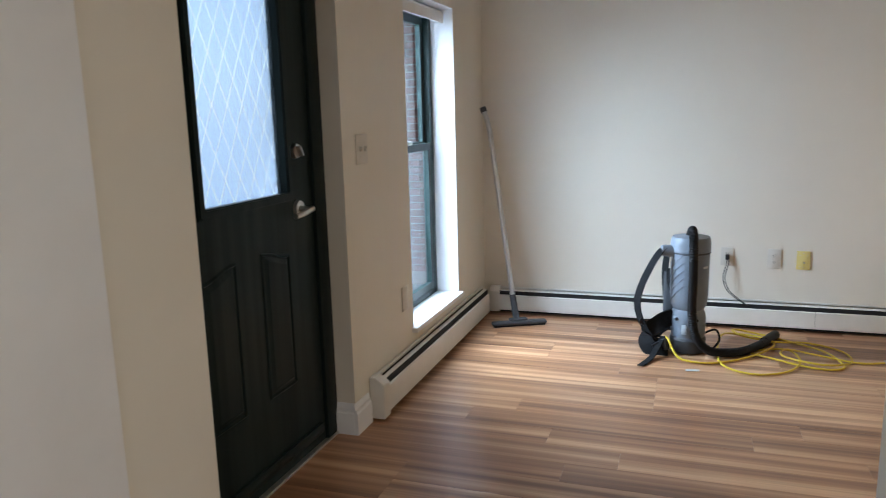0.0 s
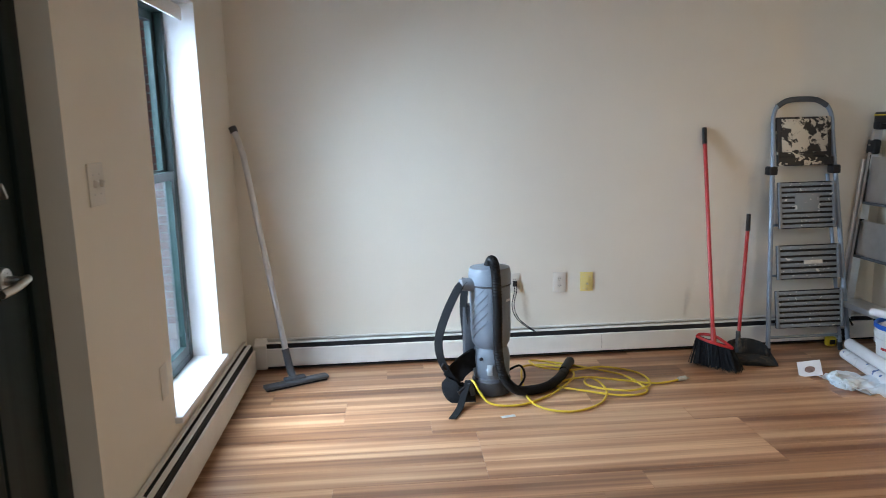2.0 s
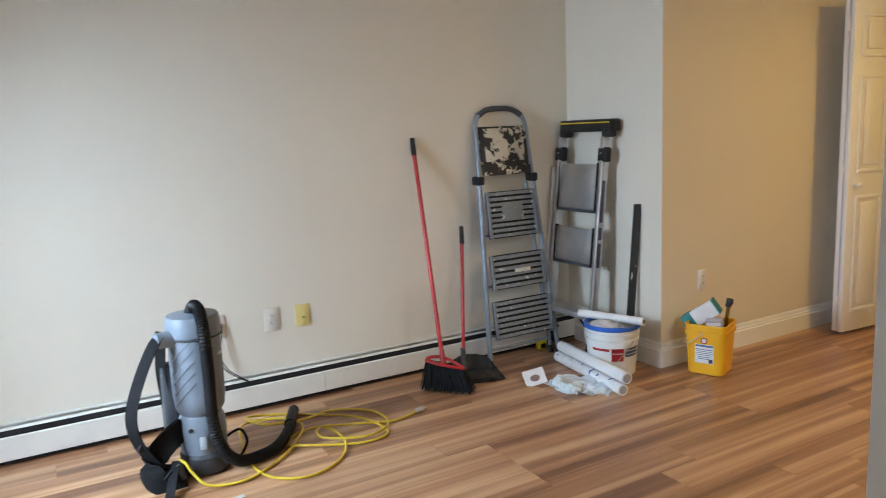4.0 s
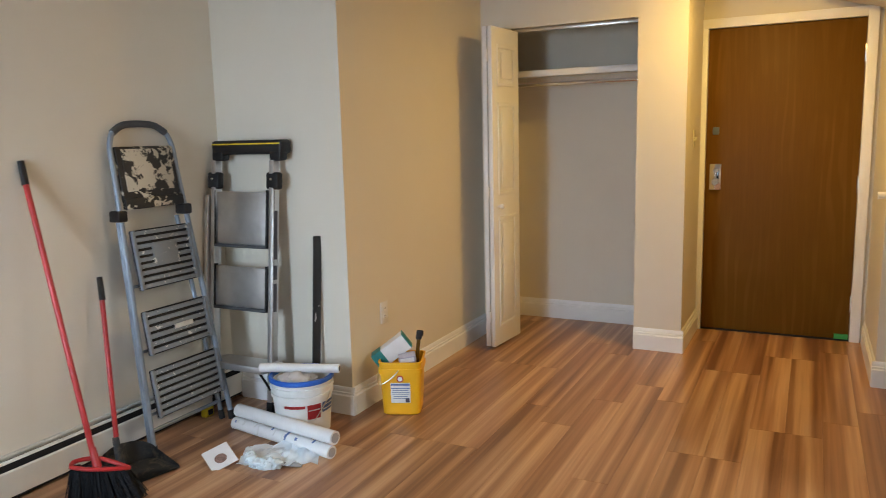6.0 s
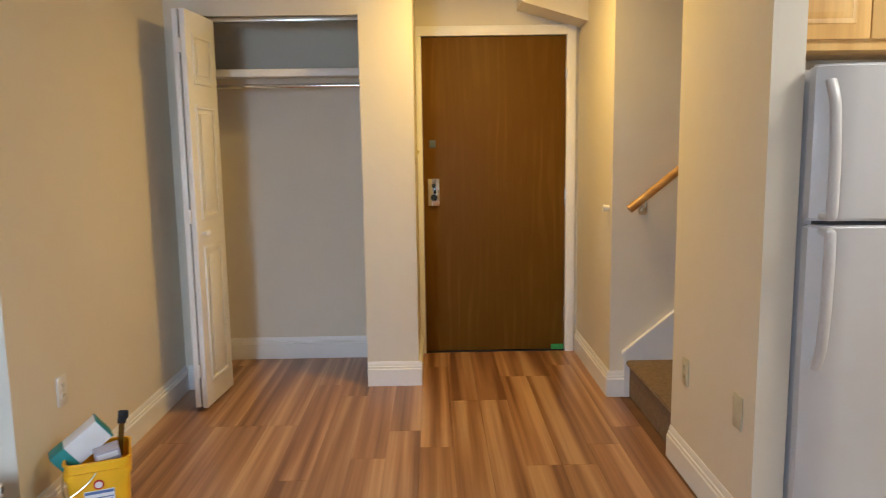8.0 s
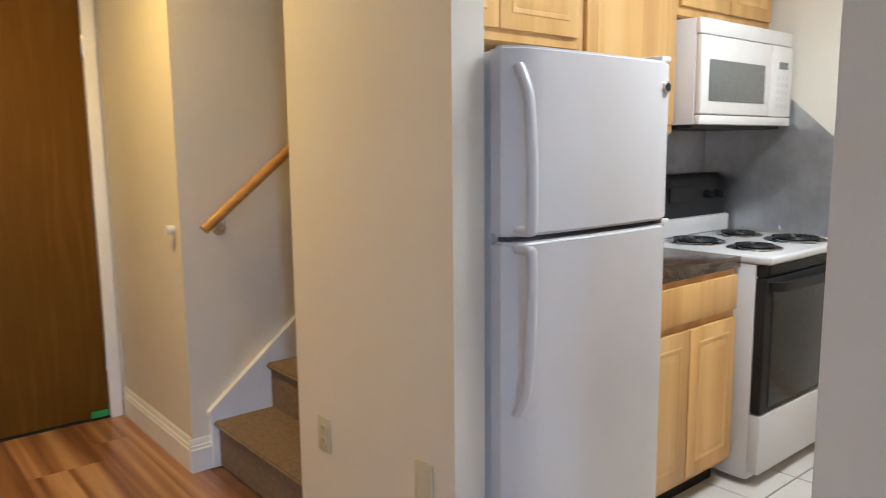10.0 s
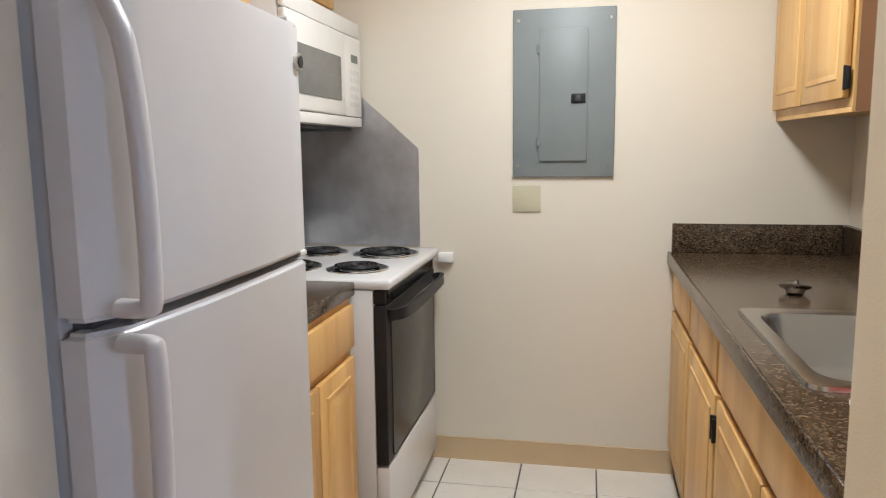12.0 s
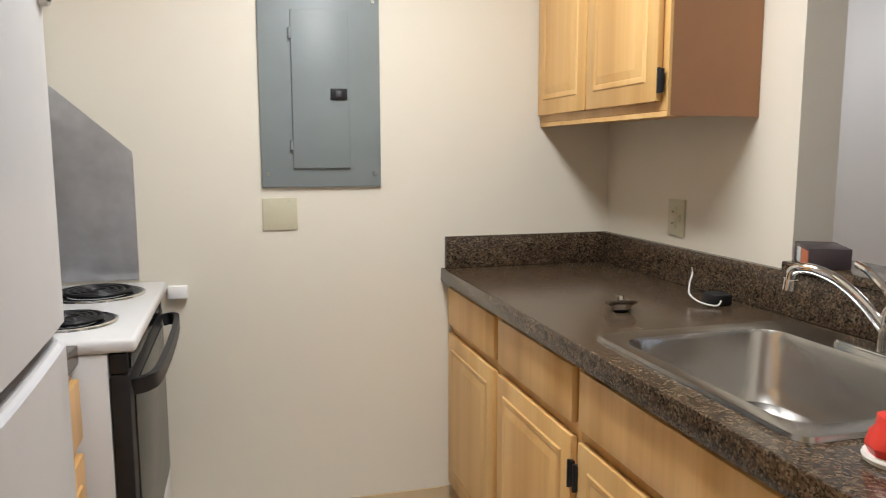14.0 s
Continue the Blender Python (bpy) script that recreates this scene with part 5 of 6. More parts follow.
for p, a in (((vx - 0.245, vy - 0.095, 0.175), 30), ((vx - 0.165, vy - 0.13, 0.055), -30)):
    part("buckle", obx(B(), pose(*p, 0, a, 20), 0.045, 0.014, 0.03, 0.004), BLACK, vc)
part("cord_plug", rod(B(), (vx - 0.125, vy - 0.11, 0.09), (vx - 0.11, vy - 0.13, 0.03), 0.016, 0.013, 14), VAC_D, vc)

# yellow extension cord lying in loops
ec = thing("extension_cord", (1.8, -0.6, 0), "yellow extension cord lying in loose loops on the floor", "cord")
z = 0.008
cord = [(1.235, -0.665, 0.10), (1.255, -0.69, 0.095), (1.28, -0.72, 0.05), (1.33, -0.765, z), (1.46, -0.80, z), (1.60, -0.72, z), (1.73, -0.60, 0.016), (1.83, -0.42, 0.02), (1.78, -0.25, z), (1.64, -0.21, z), (1.545, -0.40, 0.05), (1.52, -0.66, 0.012), (1.56, -0.84, z), (1.70, -0.915, z), (1.86, -0.83, z), (1.935, -0.67, 0.016), (1.90, -0.50, 0.02), (1.78, -0.48, z), (1.70, -0.56, z),
        (1.78, -0.66, 0.02), (2.0, -0.745, z), (2.14, -0.70, z), (2.10, -0.50, 0.015), (1.98, -0.34, z), (1.78, -0.19, z), (1.62, -0.24, 0.045), (1.66, -0.38, 0.05), (1.84, -0.36, 0.02), (2.02, -0.30, z), (2.18, -0.42, z), (2.19, -0.60, z), (2.04, -0.72, 0.022), (1.86, -0.63, 0.024), (1.88, -0.52, 0.03), (2.03, -0.55, 0.02), (2.22, -0.60, z), (2.36, -0.565, z)]
part("cable", tube(B(), smooth_path(cord, 8), 0.0058, 8), CORDY, ec)
part("plug", rod(B(), (2.355, -0.566, 0.012), (2.40, -0.556, 0.012), 0.011, 0.013, 14), surface("clear_plug", (0.42, 0.43, 0.40), 0.3, 0.1, 20), ec)
for dy in (-0.005, 0.005):
    part("prong", bx(B(), 2.40, -0.556 + dy - 0.001, 0.009, 2.418, -0.556 + dy + 0.001, 0.015), SATIN, ec)
single("paper_scrap", obx(B(), pose(1.39, -0.918, 0.0025, 2, 0, 12), 0.07, 0.022, 0.0015), surface("pale_scrap", (0.55, 0.62, 0.64), 0.6, 0.1, 20), "pale scrap of plastic on the planks", "scrap")

# leads out of the wall outlet
wl = thing("hanging_leads", (1.58, -0.02, 0.45), "thin black leads hanging from the wall outlet", "cable")
for dx in (0.0, 0.012):
    part("lead", tube(B(), smooth_path([(1.575 + dx, -0.012, 0.445), (1.572 + dx, -0.03, 0.40), (1.555 + dx, -0.04, 0.32), (1.575 + dx, -0.05, 0.25), (1.62 + dx, -0.06, 0.205), (1.68 + dx * 2, -0.075, 0.165 - dx)], 8), 0.0026, 6), BLACK, wl)
part("adapter", bx(B(), 1.565, -0.026, 0.43, 1.59, -0.01, 0.462, 0.003), BLACK, wl)

# vacuum wand with a floor tool, leaning in the corner
wd = thing("vacuum_wand", (0.29, -0.28, 0), "bent steel vacuum wand with grey floor tool in the corner", "vacuum wand")
part("pipe", tube(B(), smooth_path([(0.024, -0.055, 1.385), (0.045, -0.068, 1.335), (0.065, -0.08, 1.27), (0.085, -0.095, 1.18), (0.19, -0.185, 0.56), (0.262, -0.248, 0.15)], 10), 0.0165, 16), ALU, wd)
part("cuff", rod(B(), (0.030, -0.058, 1.37), (0.018, -0.052, 1.40), 0.021, 0.021, 18), VAC_D, wd)
part("joint_ring", rod(B(), (0.128, -0.132, 0.925), (0.131, -0.135, 0.905), 0.019, 0.019, 18), ALU, wd)
part("neck", tube(B(), smooth_path([(0.256, -0.243, 0.185), (0.268, -0.253, 0.12), (0.285, -0.275, 0.055), (0.305, -0.315, 0.03)], 6), 0.021, 14), VAC_D, wd)
bm = B()
obx(bm, pose(0.318, -0.325, 0.022, 0, 0, 27), 0.36, 0.055, 0.022, 0.008, 3)
obx(bm, pose(0.308, -0.31, 0.036, 0, 0, 27), 0.12, 0.045, 0.022, 0.008, 3)
part("floor_tool", bm, VAC_D, wd)
part("brush_strip", obx(B(), pose(0.32, -0.328, 0.006, 0, 0, 27), 0.34, 0.03, 0.011), BRIST, wd)

# broom
br = thing("broom", (2.62, -0.38, 0), "red-handled angled broom with black bristles leaning on the wall", "broom")
part("handle", rod(B(), (2.632, -0.362, 0.15), (2.694, -0.03, 1.24), 0.0115, seg=16), REDH, br)
part("grip", rod(B(), (2.6925, -0.033, 1.225), (2.698, -0.010, 1.318), 0.0145, 0.013, 16), BLACK, br)
mB = pose(2.62, -0.383, 0.165, 0, 0, -52)
loop = [mB @ Vector(p) for p in ((-0.085, -0.018, 0.002), (-0.04, -0.032, -0.004), (0.03, -0.030, -0.014), (0.105, -0.008, -0.028), (0.108, 0.004, -0.028), (0.04, 0.026, -0.006), (0.0, 0.036, 0.004), (-0.05, 0.034, 0.008), (-0.088, 0.016, 0.006), (-0.085, -0.018, 0.002))]
bm = tube(B(), smooth_path(loop, 4), 0.0085, 10)
hd = part("head", bm, REDH, br, "red plastic loop-shaped broom head")
bm = B()
prism(bm, [(-0.085, -0.03), (0.105, -0.052), (0.105, -0.036), (-0.085, -0.006)], 1, -0.02, 0.02)
bmesh.ops.bevel(bm, geom=bm.edges[:], offset=0.004, segments=2, affect="EDGES")
bmesh.ops.transform(bm, matrix=mB, verts=bm.verts[:])
part("bristle_block", bm, BRIST, br)
part("ferrule", rod(B(), (2.628, -0.376, 0.142), (2.636, -0.345, 0.215), 0.017, 0.013, 16), REDH, br)
bm = B()
rb = random.Random(3)
for k in range(520):
    u, v = rb.random(), rb.uniform(-1, 1)
    p0 = mB @ Vector((-0.088 + 0.195 * u, 0.026 * v, -0.006 - 0.026 * u))
    x = -0.115 + 0.285 * u + rb.uniform(-0.008, 0.008)
    q = mB @ Vector((x, 0.040 * v + rb.uniform(-0.008, 0.008), 0))
    p1 = Vector((q.x, q.y, max(0.003, 0.006 + rb.uniform(0, 0.012))))
    rod(bm, p0, p1, 0.0030, 0.0018, 4)
part("bristles", bm, BRIST, br)

# dustpan
dp = thing("dustpan", (2.87, -0.28, 0), "dusty black upright dustpan with a red handle", "dustpan")
part("handle", rod(B(), (2.848, -0.215, 0.10), (2.944, -0.085, 0.735), 0.0105, seg=16), REDH, dp)
part("grip", rod(B(), (2.9415, -0.090, 0.715), (2.9545, -0.068, 0.812), 0.0135, 0.012, 16), BLACK, dp)
bm = B()
mD = pose(2.875, -0.285, 0.0, 0, 0, -14)
lo = [(-0.125, -0.12, 0.004), (0.135, -0.12, 0.004)]
hi = [(-0.128, -0.10, 0.012), (0.138, -0.10, 0.012)]
for k in range(9):
    th = math.pi * k / 8
    lo.append((0.118 * math.cos(th), 0.03 + 0.055 * math.sin(th), 0.010))
    hi.append((0.126 * math.cos(th), 0.045 + 0.075 * math.sin(th), 0.045 + 0.05 * math.sin(th)))
vl, vh = [bm.verts.new(p) for p in lo], [bm.verts.new(p) for p in hi]
bm.faces.new(vl)
for i in range(1, len(vl)):
    j = (i + 1) % len(vl)
    bm.faces.new((vl[i], vl[j], vh[j], vh[i]))
bmesh.ops.solidify(bm, geom=bm.faces[:], thickness=0.004)
bmesh.ops.transform(bm, matrix=mD, verts=bm.verts[:])
part("pan", bm, DUSTPAN, dp)
part("socket", rod(B(), (2.842, -0.235, 0.03), (2.851, -0.205, 0.15), 0.018, 0.013, 16), DUSTPAN, dp)


# step ladders, folded flat and leaning
def on(zz):
    """The depth of the grey ladder's front at a height."""
    return -0.235 + 0.212 * zz / 1.45


g1 = thing("step_ladder", (3.28, -0.2, 0), "grey folded step ladder with paint-splattered tray leaning on the wall", "ladder", "folded step ladders")
xl, xr, tl, tr = 3.018, 3.508, 3.090, 3.447


def railx(side, zz):
    b, t_ = (xl, tl) if side < 0 else (xr, tr)
    return b + (t_ - b) * min(zz / 1.25, 1.0)


for s in (-1, 1):
    part("front_rail", tube(B(), [Vector((railx(s, q), on(q), q)) for q in (0.02, 0.4, 0.8, 1.08)], 0.0135, 12), LADG, g1)
    part("rear_rail", tube(B(), [Vector((railx(s, q) - s * 0.022, on(q) + 0.045, q)) for q in (0.03, 0.5, 1.03)], 0.011, 12), LADG, g1)
    part("foot", rod(B(), (railx(s, 0), on(0), 0.0), (railx(s, 0.04), on(0.04), 0.045), 0.018, 0.017, 14), BLACK, g1)
    part("foot", rod(B(), (railx(s, 0) - s * 0.022, on(0) + 0.045, 0.0), (railx(s, 0.04) - s * 0.022, on(0.04) + 0.045, 0.045), 0.015, 0.014, 14), BLACK, g1)
    part("hinge_bracket", bx(B(), railx(s, 1.06) - 0.024, on(1.06) - 0.022, 1.035, railx(s, 1.06) + 0.024, on(1.06) + 0.045, 1.085, 0.008), BLACK, g1)
arch = [(railx(-1, 1.06), on(1.06), 1.06), (tl, on(1.25), 1.25), (tl + 0.003, on(1.36), 1.36), (tl + 0.03, on(1.43), 1.425), (tl + 0.09, on(1.46), 1.458), ((tl + tr) / 2, on(1.465), 1.465), (tr - 0.09, on(1.46), 1.458), (tr - 0.03, on(1.43), 1.425), (tr - 0.003, on(1.36), 1.36), (tr, on(1.25), 1.25), (railx(1, 1.06), on(1.06), 1.06)]
part("top_loop", tube(B(), smooth_path(arch, 7), 0.0125, 12), LADG, g1)
part("grip", tube(B(), smooth_path(arch[3:8], 6), 0.0160, 12), VAC_D, g1)


def facing(z0, z1, x0, x1, d):
    """A box on the ladder's slope from height z0 to z1."""
    zc, slope = (z0 + z1) / 2, math.degrees(math.atan2(0.215, 1.45))
    return pose((x0 + x1) / 2, on(zc) + d, zc, -slope), x1 - x0, z1 - z0


m, w, h = facing(1.085, 1.365, tl + 0.015, tr - 0.015, -0.004)
tray = part("paint_tray", obx(B(), m, w, 0.022, h, 0.008), SPLAT_E, g1, "black tray covered in dried cream paint")
part("tray_rim", obx(B(), m @ Matrix.Translation((0, -0.013, 0.032)), w * 0.84, 0.006, h * 0.68, 0.003), SPLAT, tray)
part("tray_lip", obx(B(), m @ Matrix.Translation((0, -0.012, -h * 0.42)), w * 1.02, 0.02, 0.05, 0.006), SPLAT_E, tray)
for z0, z1 in ((0.725, 0.995), (0.435, 0.635), (0.155, 0.375)):
    x0, x1 = railx(-1, (z0 + z1) / 2) + 0.03, railx(1, (z0 + z1) / 2) - 0.03
    m, w, h = facing(z0, z1, x0, x1, -0.014)
    stp = part("step", obx(B(), m, w, 0.016, h, 0.006), SLOT, g1)
    n = max(4, round(h / 0.031))
    for k in range(n):
        zz = -h / 2 + (k + 0.5) * h / n
        part("tread_slat", obx(B(), m @ Matrix.Translation((0, -0.011, zz)), w - 0.012, 0.010, h / n * 0.62, 0.003), SPLAT_T, stp)
    for s in (-1, 1):
        part("side_rim", obx(B(), m @ Matrix.Translation((s * (w / 2 - 0.008), -0.011, 0)), 0.018, 0.016, h, 0.005), TREAD, stp)
    if z0 > 0.7:
        part("label_plate", obx(B(), m @ Matrix.Translation((0.0, -0.0125, 0.01)), w * 0.42, 0.010, h * 0.36, 0.002), SPLAT_T, stp)
    part("cross_tube", rod(B(), (x0 - 0.03, on(z0 + 0.03) + 0.01, z0 + 0.02), (x1 + 0.03, on(z0 + 0.03) + 0.01, z0 + 0.02), 0.007, seg=10), LADG, g1)
part("cross_tube", rod(B(), (railx(-1, 0.08) + 0.02, on(0.08) + 0.045, 0.09), (railx(1, 0.08) - 0.02, on(0.08) + 0.045, 0.09), 0.009, seg=10), LADG, g1)
part("paint_smear", obx(B(), facing(0.525, 0.548, 3.235, 3.345, -0.032)[0], 0.11, 0.004, 0.022, 0.001), surface("dried_white_paint", (0.62, 0.62, 0.60), 0.6, 0.1, 30), g1)


def onx(zz):
    """The face of the aluminium ladder at a height; it leans on the boxed-out wall."""
    return 3.575 + 0.15 * zz / 1.39


g2 = thing("step_ladder", (3.63, -0.27, 0), "folded aluminium step ladder with black tool tray against the wall", "ladder", "folded step ladders")
yl, yr = -0.055, -0.435
for y in (yl, yr):
    m = along((onx(0.02), y, 0.02), (onx(1.28), y * 0.98 - 0.004, 1.28))
    d = 1.27
    bm = obx(B(), m @ Matrix.Translation((0, 0, d / 2)), 0.028, 0.050, d, 0.004)
    part("front_rail", bm, ALU, g2)
    bm = obx(B(), m @ Matrix.Translation((0.03, 0.03 if y == yl else -0.03, d / 2 - 0.08)), 0.02, 0.026, d - 0.2, 0.003)
    part("rear_rail", bm, ALU, g2)
    part("rail_boot", obx(B(), m @ Matrix.Translation((-0.002, 0, 0.035)), 0.036, 0.058, 0.07, 0.006), BLACK, g2)
    bm = obx(B(), pose(onx(1.18) - 0.004, y, 1.18, 0, 6, 0), 0.045, 0.075, 0.085, 0.012)
    for za, zb in ((0.78, 1.02), (0.68, 0.75), (0.52, 0.66)) if y == yr else ():
        part("label_strip", obx(B(), m @ Matrix.Translation((-0.0145, 0.004, (za + zb) / 2)), 0.002, 0.026, zb - za), INK_DARK, g2, "dark printed label strip")
    hb = part("hinge_bracket", bm, BLACK, g2)
    part("rivet", rod(B(), (onx(1.18) - 0.028, y, 1.19), (onx(1.18) - 0.033, y, 1.19), 0.006, seg=10), SATIN, hb)
bm = obx(B(), pose(onx(1.345) + 0.012, -0.270, 1.345, 0, 0, 0), 0.085, 0.445, 0.070, 0.014, 3)
tt = part("tool_tray", bm, BLACK, g2, "black moulded tool tray")
part("stripe", obx(B(), pose(onx(1.345) - 0.0315, -0.270, 1.362), 0.003, 0.43, 0.007), surface("yellow_stripe", (0.70, 0.50, 0.03), 0.4, 0.1, 20), tt)
for y in (-0.085, -0.455):
    part("tray_foot", obx(B(), pose(onx(1.30), y, 1.303), 0.06, 0.07, 0.05, 0.012), BLACK, tt)
for z0, z1 in ((0.86, 1.125), (0.545, 0.75)):
    zc = (z0 + z1) / 2
    m = pose(onx(zc) - 0.006, (yl + yr) / 2 + 0.01, zc, 0, 6.2, 0)
    sp = part("step", obx(B(), m, 0.020, 0.33, z1 - z0, 0.005), ALU, g2)
    part("step_edge", obx(B(), m @ Matrix.Translation((-0.006, 0, -(z1 - z0) / 2 - 0.008)), 0.028, 0.34, 0.016, 0.004), VAC_D, sp)
    for s in (-1, 1):
        part("step_end", obx(B(), m @ Matrix.Translation((-0.004, s * 0.170, 0)), 0.030, 0.012, z1 - z0 + 0.02, 0.003), BLACK, sp)
bm = obx(B(), pose(3.555, -0.30, 0.275, 0, 4, 0), 0.16, 0.36, 0.034, 0.006)
part("step", bm, ALU, g2)
for y in (-0.14, -0.44):
    part("brace", tube(B(), [Vector((3.50, y, 0.26)), Vector((3.585, y, 0.13))], 0.006, 8), BLACK, g2)
for zc, hh, mt in ((1.06, 0.17, BLACK), (0.79, 0.07, BLACK), (0.71, 0.05, BLACK), (0.43, 0.25, BLACK)):
    part("rail_label", obx(B(), pose(onx(zc) - 0.0152, yr, zc, 0, 6.2, 0), 0.0012, 0.024, hh), mt, g2)
for k in range(9):
    zc = 0.335 + k * 0.023
    part("label_bar", obx(B(), pose(onx(zc) - 0.0164, yr, zc, 0, 6.2, 0), 0.0008, 0.014, 0.013), surface("pale_label_print", (0.55, 0.52, 0.40), 0.5, 0.1, 20) if k == 0 else bpy.data.materials["pale_label_print"], g2)

single("straightedge_bar", obx(B(), along((3.70, -0.612, 0.0), (3.772, -0.622, 0.905)) @ Matrix.Translation((0, 0, 0.455)), 0.008, 0.052, 0.905, 0.001), SPLAT_B, "black metal straightedge flecked with paint leaning on the wall", "straightedge")

# white bucket with rags and rolls
bxc, byc = 3.535, -0.665
wb = thing("paint_bucket", (bxc, byc, 0), "white plastic paint bucket with a blue rim", "bucket")
bm = lathe(B(), (bxc, byc, 0), [(0.118, 0.0), (0.124, 0.006), (0.140, 0.19), (0.146, 0.191), (0.146, 0.205), (0.141, 0.206), (0.142, 0.225), (0.149, 0.226), (0.149, 0.240), (0.144, 0.241), (0.145, 0.262), (0.138, 0.262), (0.135, 0.24), (0.115, 0.02)], 48, False)
bm.faces.new([v for v in bm.verts if abs(v.co.z) < 1e-6][::-1])
part("pail", bm, WBUCK, wb)
bm = lathe(B(), (bxc, byc, 0.258), [(0.136, 0.004), (0.147, 0.0), (0.153, 0.004), (0.153, 0.020), (0.147, 0.026), (0.137, 0.022), (0.136, 0.004)], 48, False)
part("rim", bm, BLUE, wb)


def wrap(parent, name, centre, r0, r1, z0, z1, a0, a1, mat, n=14):
    """A printed patch round a tapered wall, just proud of it."""
    bm = B()
    lo, hi = [], []
    for k in range(n + 1):
        a = radians(a0 + (a1 - a0) * k / n)
        for z_, r_, out in ((z0, r0, lo), (z1, r1, hi)):
            out.append(bm.verts.new((centre[0] + r_ * math.cos(a), centre[1] + r_ * math.sin(a), z_)))
    for k in range(n):
        bm.faces.new((lo[k], lo[k + 1], hi[k + 1], hi[k]))
    bmesh.ops.solidify(bm, geom=bm.faces[:], thickness=0.0008)
    return part(name, bm, mat, parent)


ctr = (bxc, byc)
wrap(wb, "printed_band", ctr, 0.1375, 0.1385, 0.150, 0.164, 180, 222, INK_RED)
wrap(wb, "printed_panel", ctr, 0.1335, 0.1385, 0.095, 0.165, 226, 254, INK_RED)
wrap(wb, "printed_band", ctr, 0.1368, 0.1375, 0.135, 0.141, 228, 252, PAPER)
wrap(wb, "printed_panel", ctr, 0.1335, 0.1385, 0.115, 0.165, 258, 300, INK_BLUE)
wrap(wb, "printed_band", ctr, 0.1382, 0.1389, 0.148, 0.153, 260, 298, PAPER)
wrap(wb, "printed_band", ctr, 0.1368, 0.1375, 0.128, 0.133, 260, 298, PAPER)
part("bail", tube(B(), smooth_path([(bxc + 0.02, byc - 0.147, 0.205), (bxc - 0.02, byc - 0.157, 0.18), (bxc - 0.06, byc - 0.15, 0.14), (bxc - 0.09, byc - 0.135, 0.10)], 8), 0.0025, 6), SATIN, wb)
right = Vector((0.35, -0.93, 0)).normalized()
c = Vector((bxc, byc, 0.305))
rl = thing("paper_roll", c, "white paper roll lying across the bucket rim", "paper roll", "paper rolls")
bm = rod(B(), c - right * 0.20, c + right * 0.185, 0.0215, seg=24)
part("roll", bm, PAPER, rl)
part("dark_core", rod(B(), c + right * 0.1851, c + right * 0.187, 0.012, seg=16), INK_DARK, rl)
RAG = surface("dusty_rag", (0.52, 0.50, 0.50), 0.9, 0.12, 14, 0.6, 140)
bm = B()
bmesh.ops.create_icosphere(bm, subdivisions=4, radius=1.0, matrix=Matrix.Translation((0, 0, 0)))
for v in bm.verts:
    n_ = noise.noise(v.co * 2.3) * 0.28 + noise.noise(v.co * 6) * 0.10
    v.co = Vector((v.co.x * 0.10, v.co.y * 0.085, v.co.z * 0.05)) * (1 + n_)
    v.co += Vector((bxc - 0.03, byc + 0.01, 0.245))
single("rag", bm, RAG, "crumpled pale rag stuffed in the bucket", "rag", (bxc, byc, 0.24))

for k, (p0, p1, r) in enumerate((((3.432, -0.355, 0.087), (3.337, -0.985, 0.087), 0.031), ((3.410, -0.350, 0.029), (3.315, -0.980, 0.029), 0.029))):
    t = thing("paper_roll", p0, "white printed paper roll lying on the floor", "paper roll", "paper rolls")
    bm = rod(B(), p0, p1, r, seg=28)
    part("roll", bm, PAPER, t)
    d = (Vector(p1) - Vector(p0)).normalized()
    part("hollow", rod(B(), Vector(p1), Vector(p1) + d * 0.0015, r * 0.72, seg=20), surface("paper_shadow", (0.35, 0.35, 0.38), 0.8, 0.1, 20) if k == 0 else bpy.data.materials["paper_shadow"], t)
    if k:
        rr = random.Random(9)
        for q in range(12):
            f = rr.uniform(0.04, 0.95)
            pp = Vector(p0).lerp(Vector(p1), f)
            a = radians(rr.uniform(95, 175))
            nrm = Vector((math.cos(a), 0, math.sin(a)))
            mm = Matrix.Translation(pp + nrm * (r + 0.0003)) @ nrm.to_track_quat("Z", "Y").to_matrix().to_4x4()
            part("print_mark", obx(B(), mm, rr.uniform(0.006, 0.016), rr.uniform(0.008, 0.05), 0.0006), INK_BLUE if q % 2 else KEY, t)

# small litter on the floor
cdm = pose(3.08, -0.56, 0.030, 22, -14, -28)
cdt = thing("instruction_card", (3.08, -0.56, 0), "white card with a dark picture tilted on the floor", "card")
part("sheet", obx(B(), cdm, 0.115, 0.125, 0.0018), PAPER, cdt)
bm = lathe(B(), (0, 0, 0), [(0.026, 0), (0.026, 0.0006)], 24)
bmesh.ops.transform(bm, matrix=cdm @ Matrix.Translation((0, -0.01, 0.0012)), verts=bm.verts[:])
part("picture", bm, surface("brown_picture_print", (0.24, 0.15, 0.13), 0.5, 0.5, 90), cdt)
pb = thing("plastic_bag", (3.2, -0.76, 0), "crumpled clear plastic packaging on the floor", "bag")
bm = B()
bmesh.ops.create_grid(bm, x_segments=26, y_segments=18, size=0.5, matrix=Matrix.Diagonal((0.34, 0.22, 1, 1)))
for v in bm.verts:
    v.co.z = 0.012 + 0.035 * abs(noise.noise(v.co * 14)) + 0.012 * abs(noise.noise(v.co * 40))
bmesh.ops.solidify(bm, geom=bm.faces[:], thickness=0.0012)
bmesh.ops.transform(bm, matrix=pose(3.225, -0.775, 0, 0, 0, -60), verts=bm.verts[:])
part("film", bm, POLY, pb).visible_shadow = False
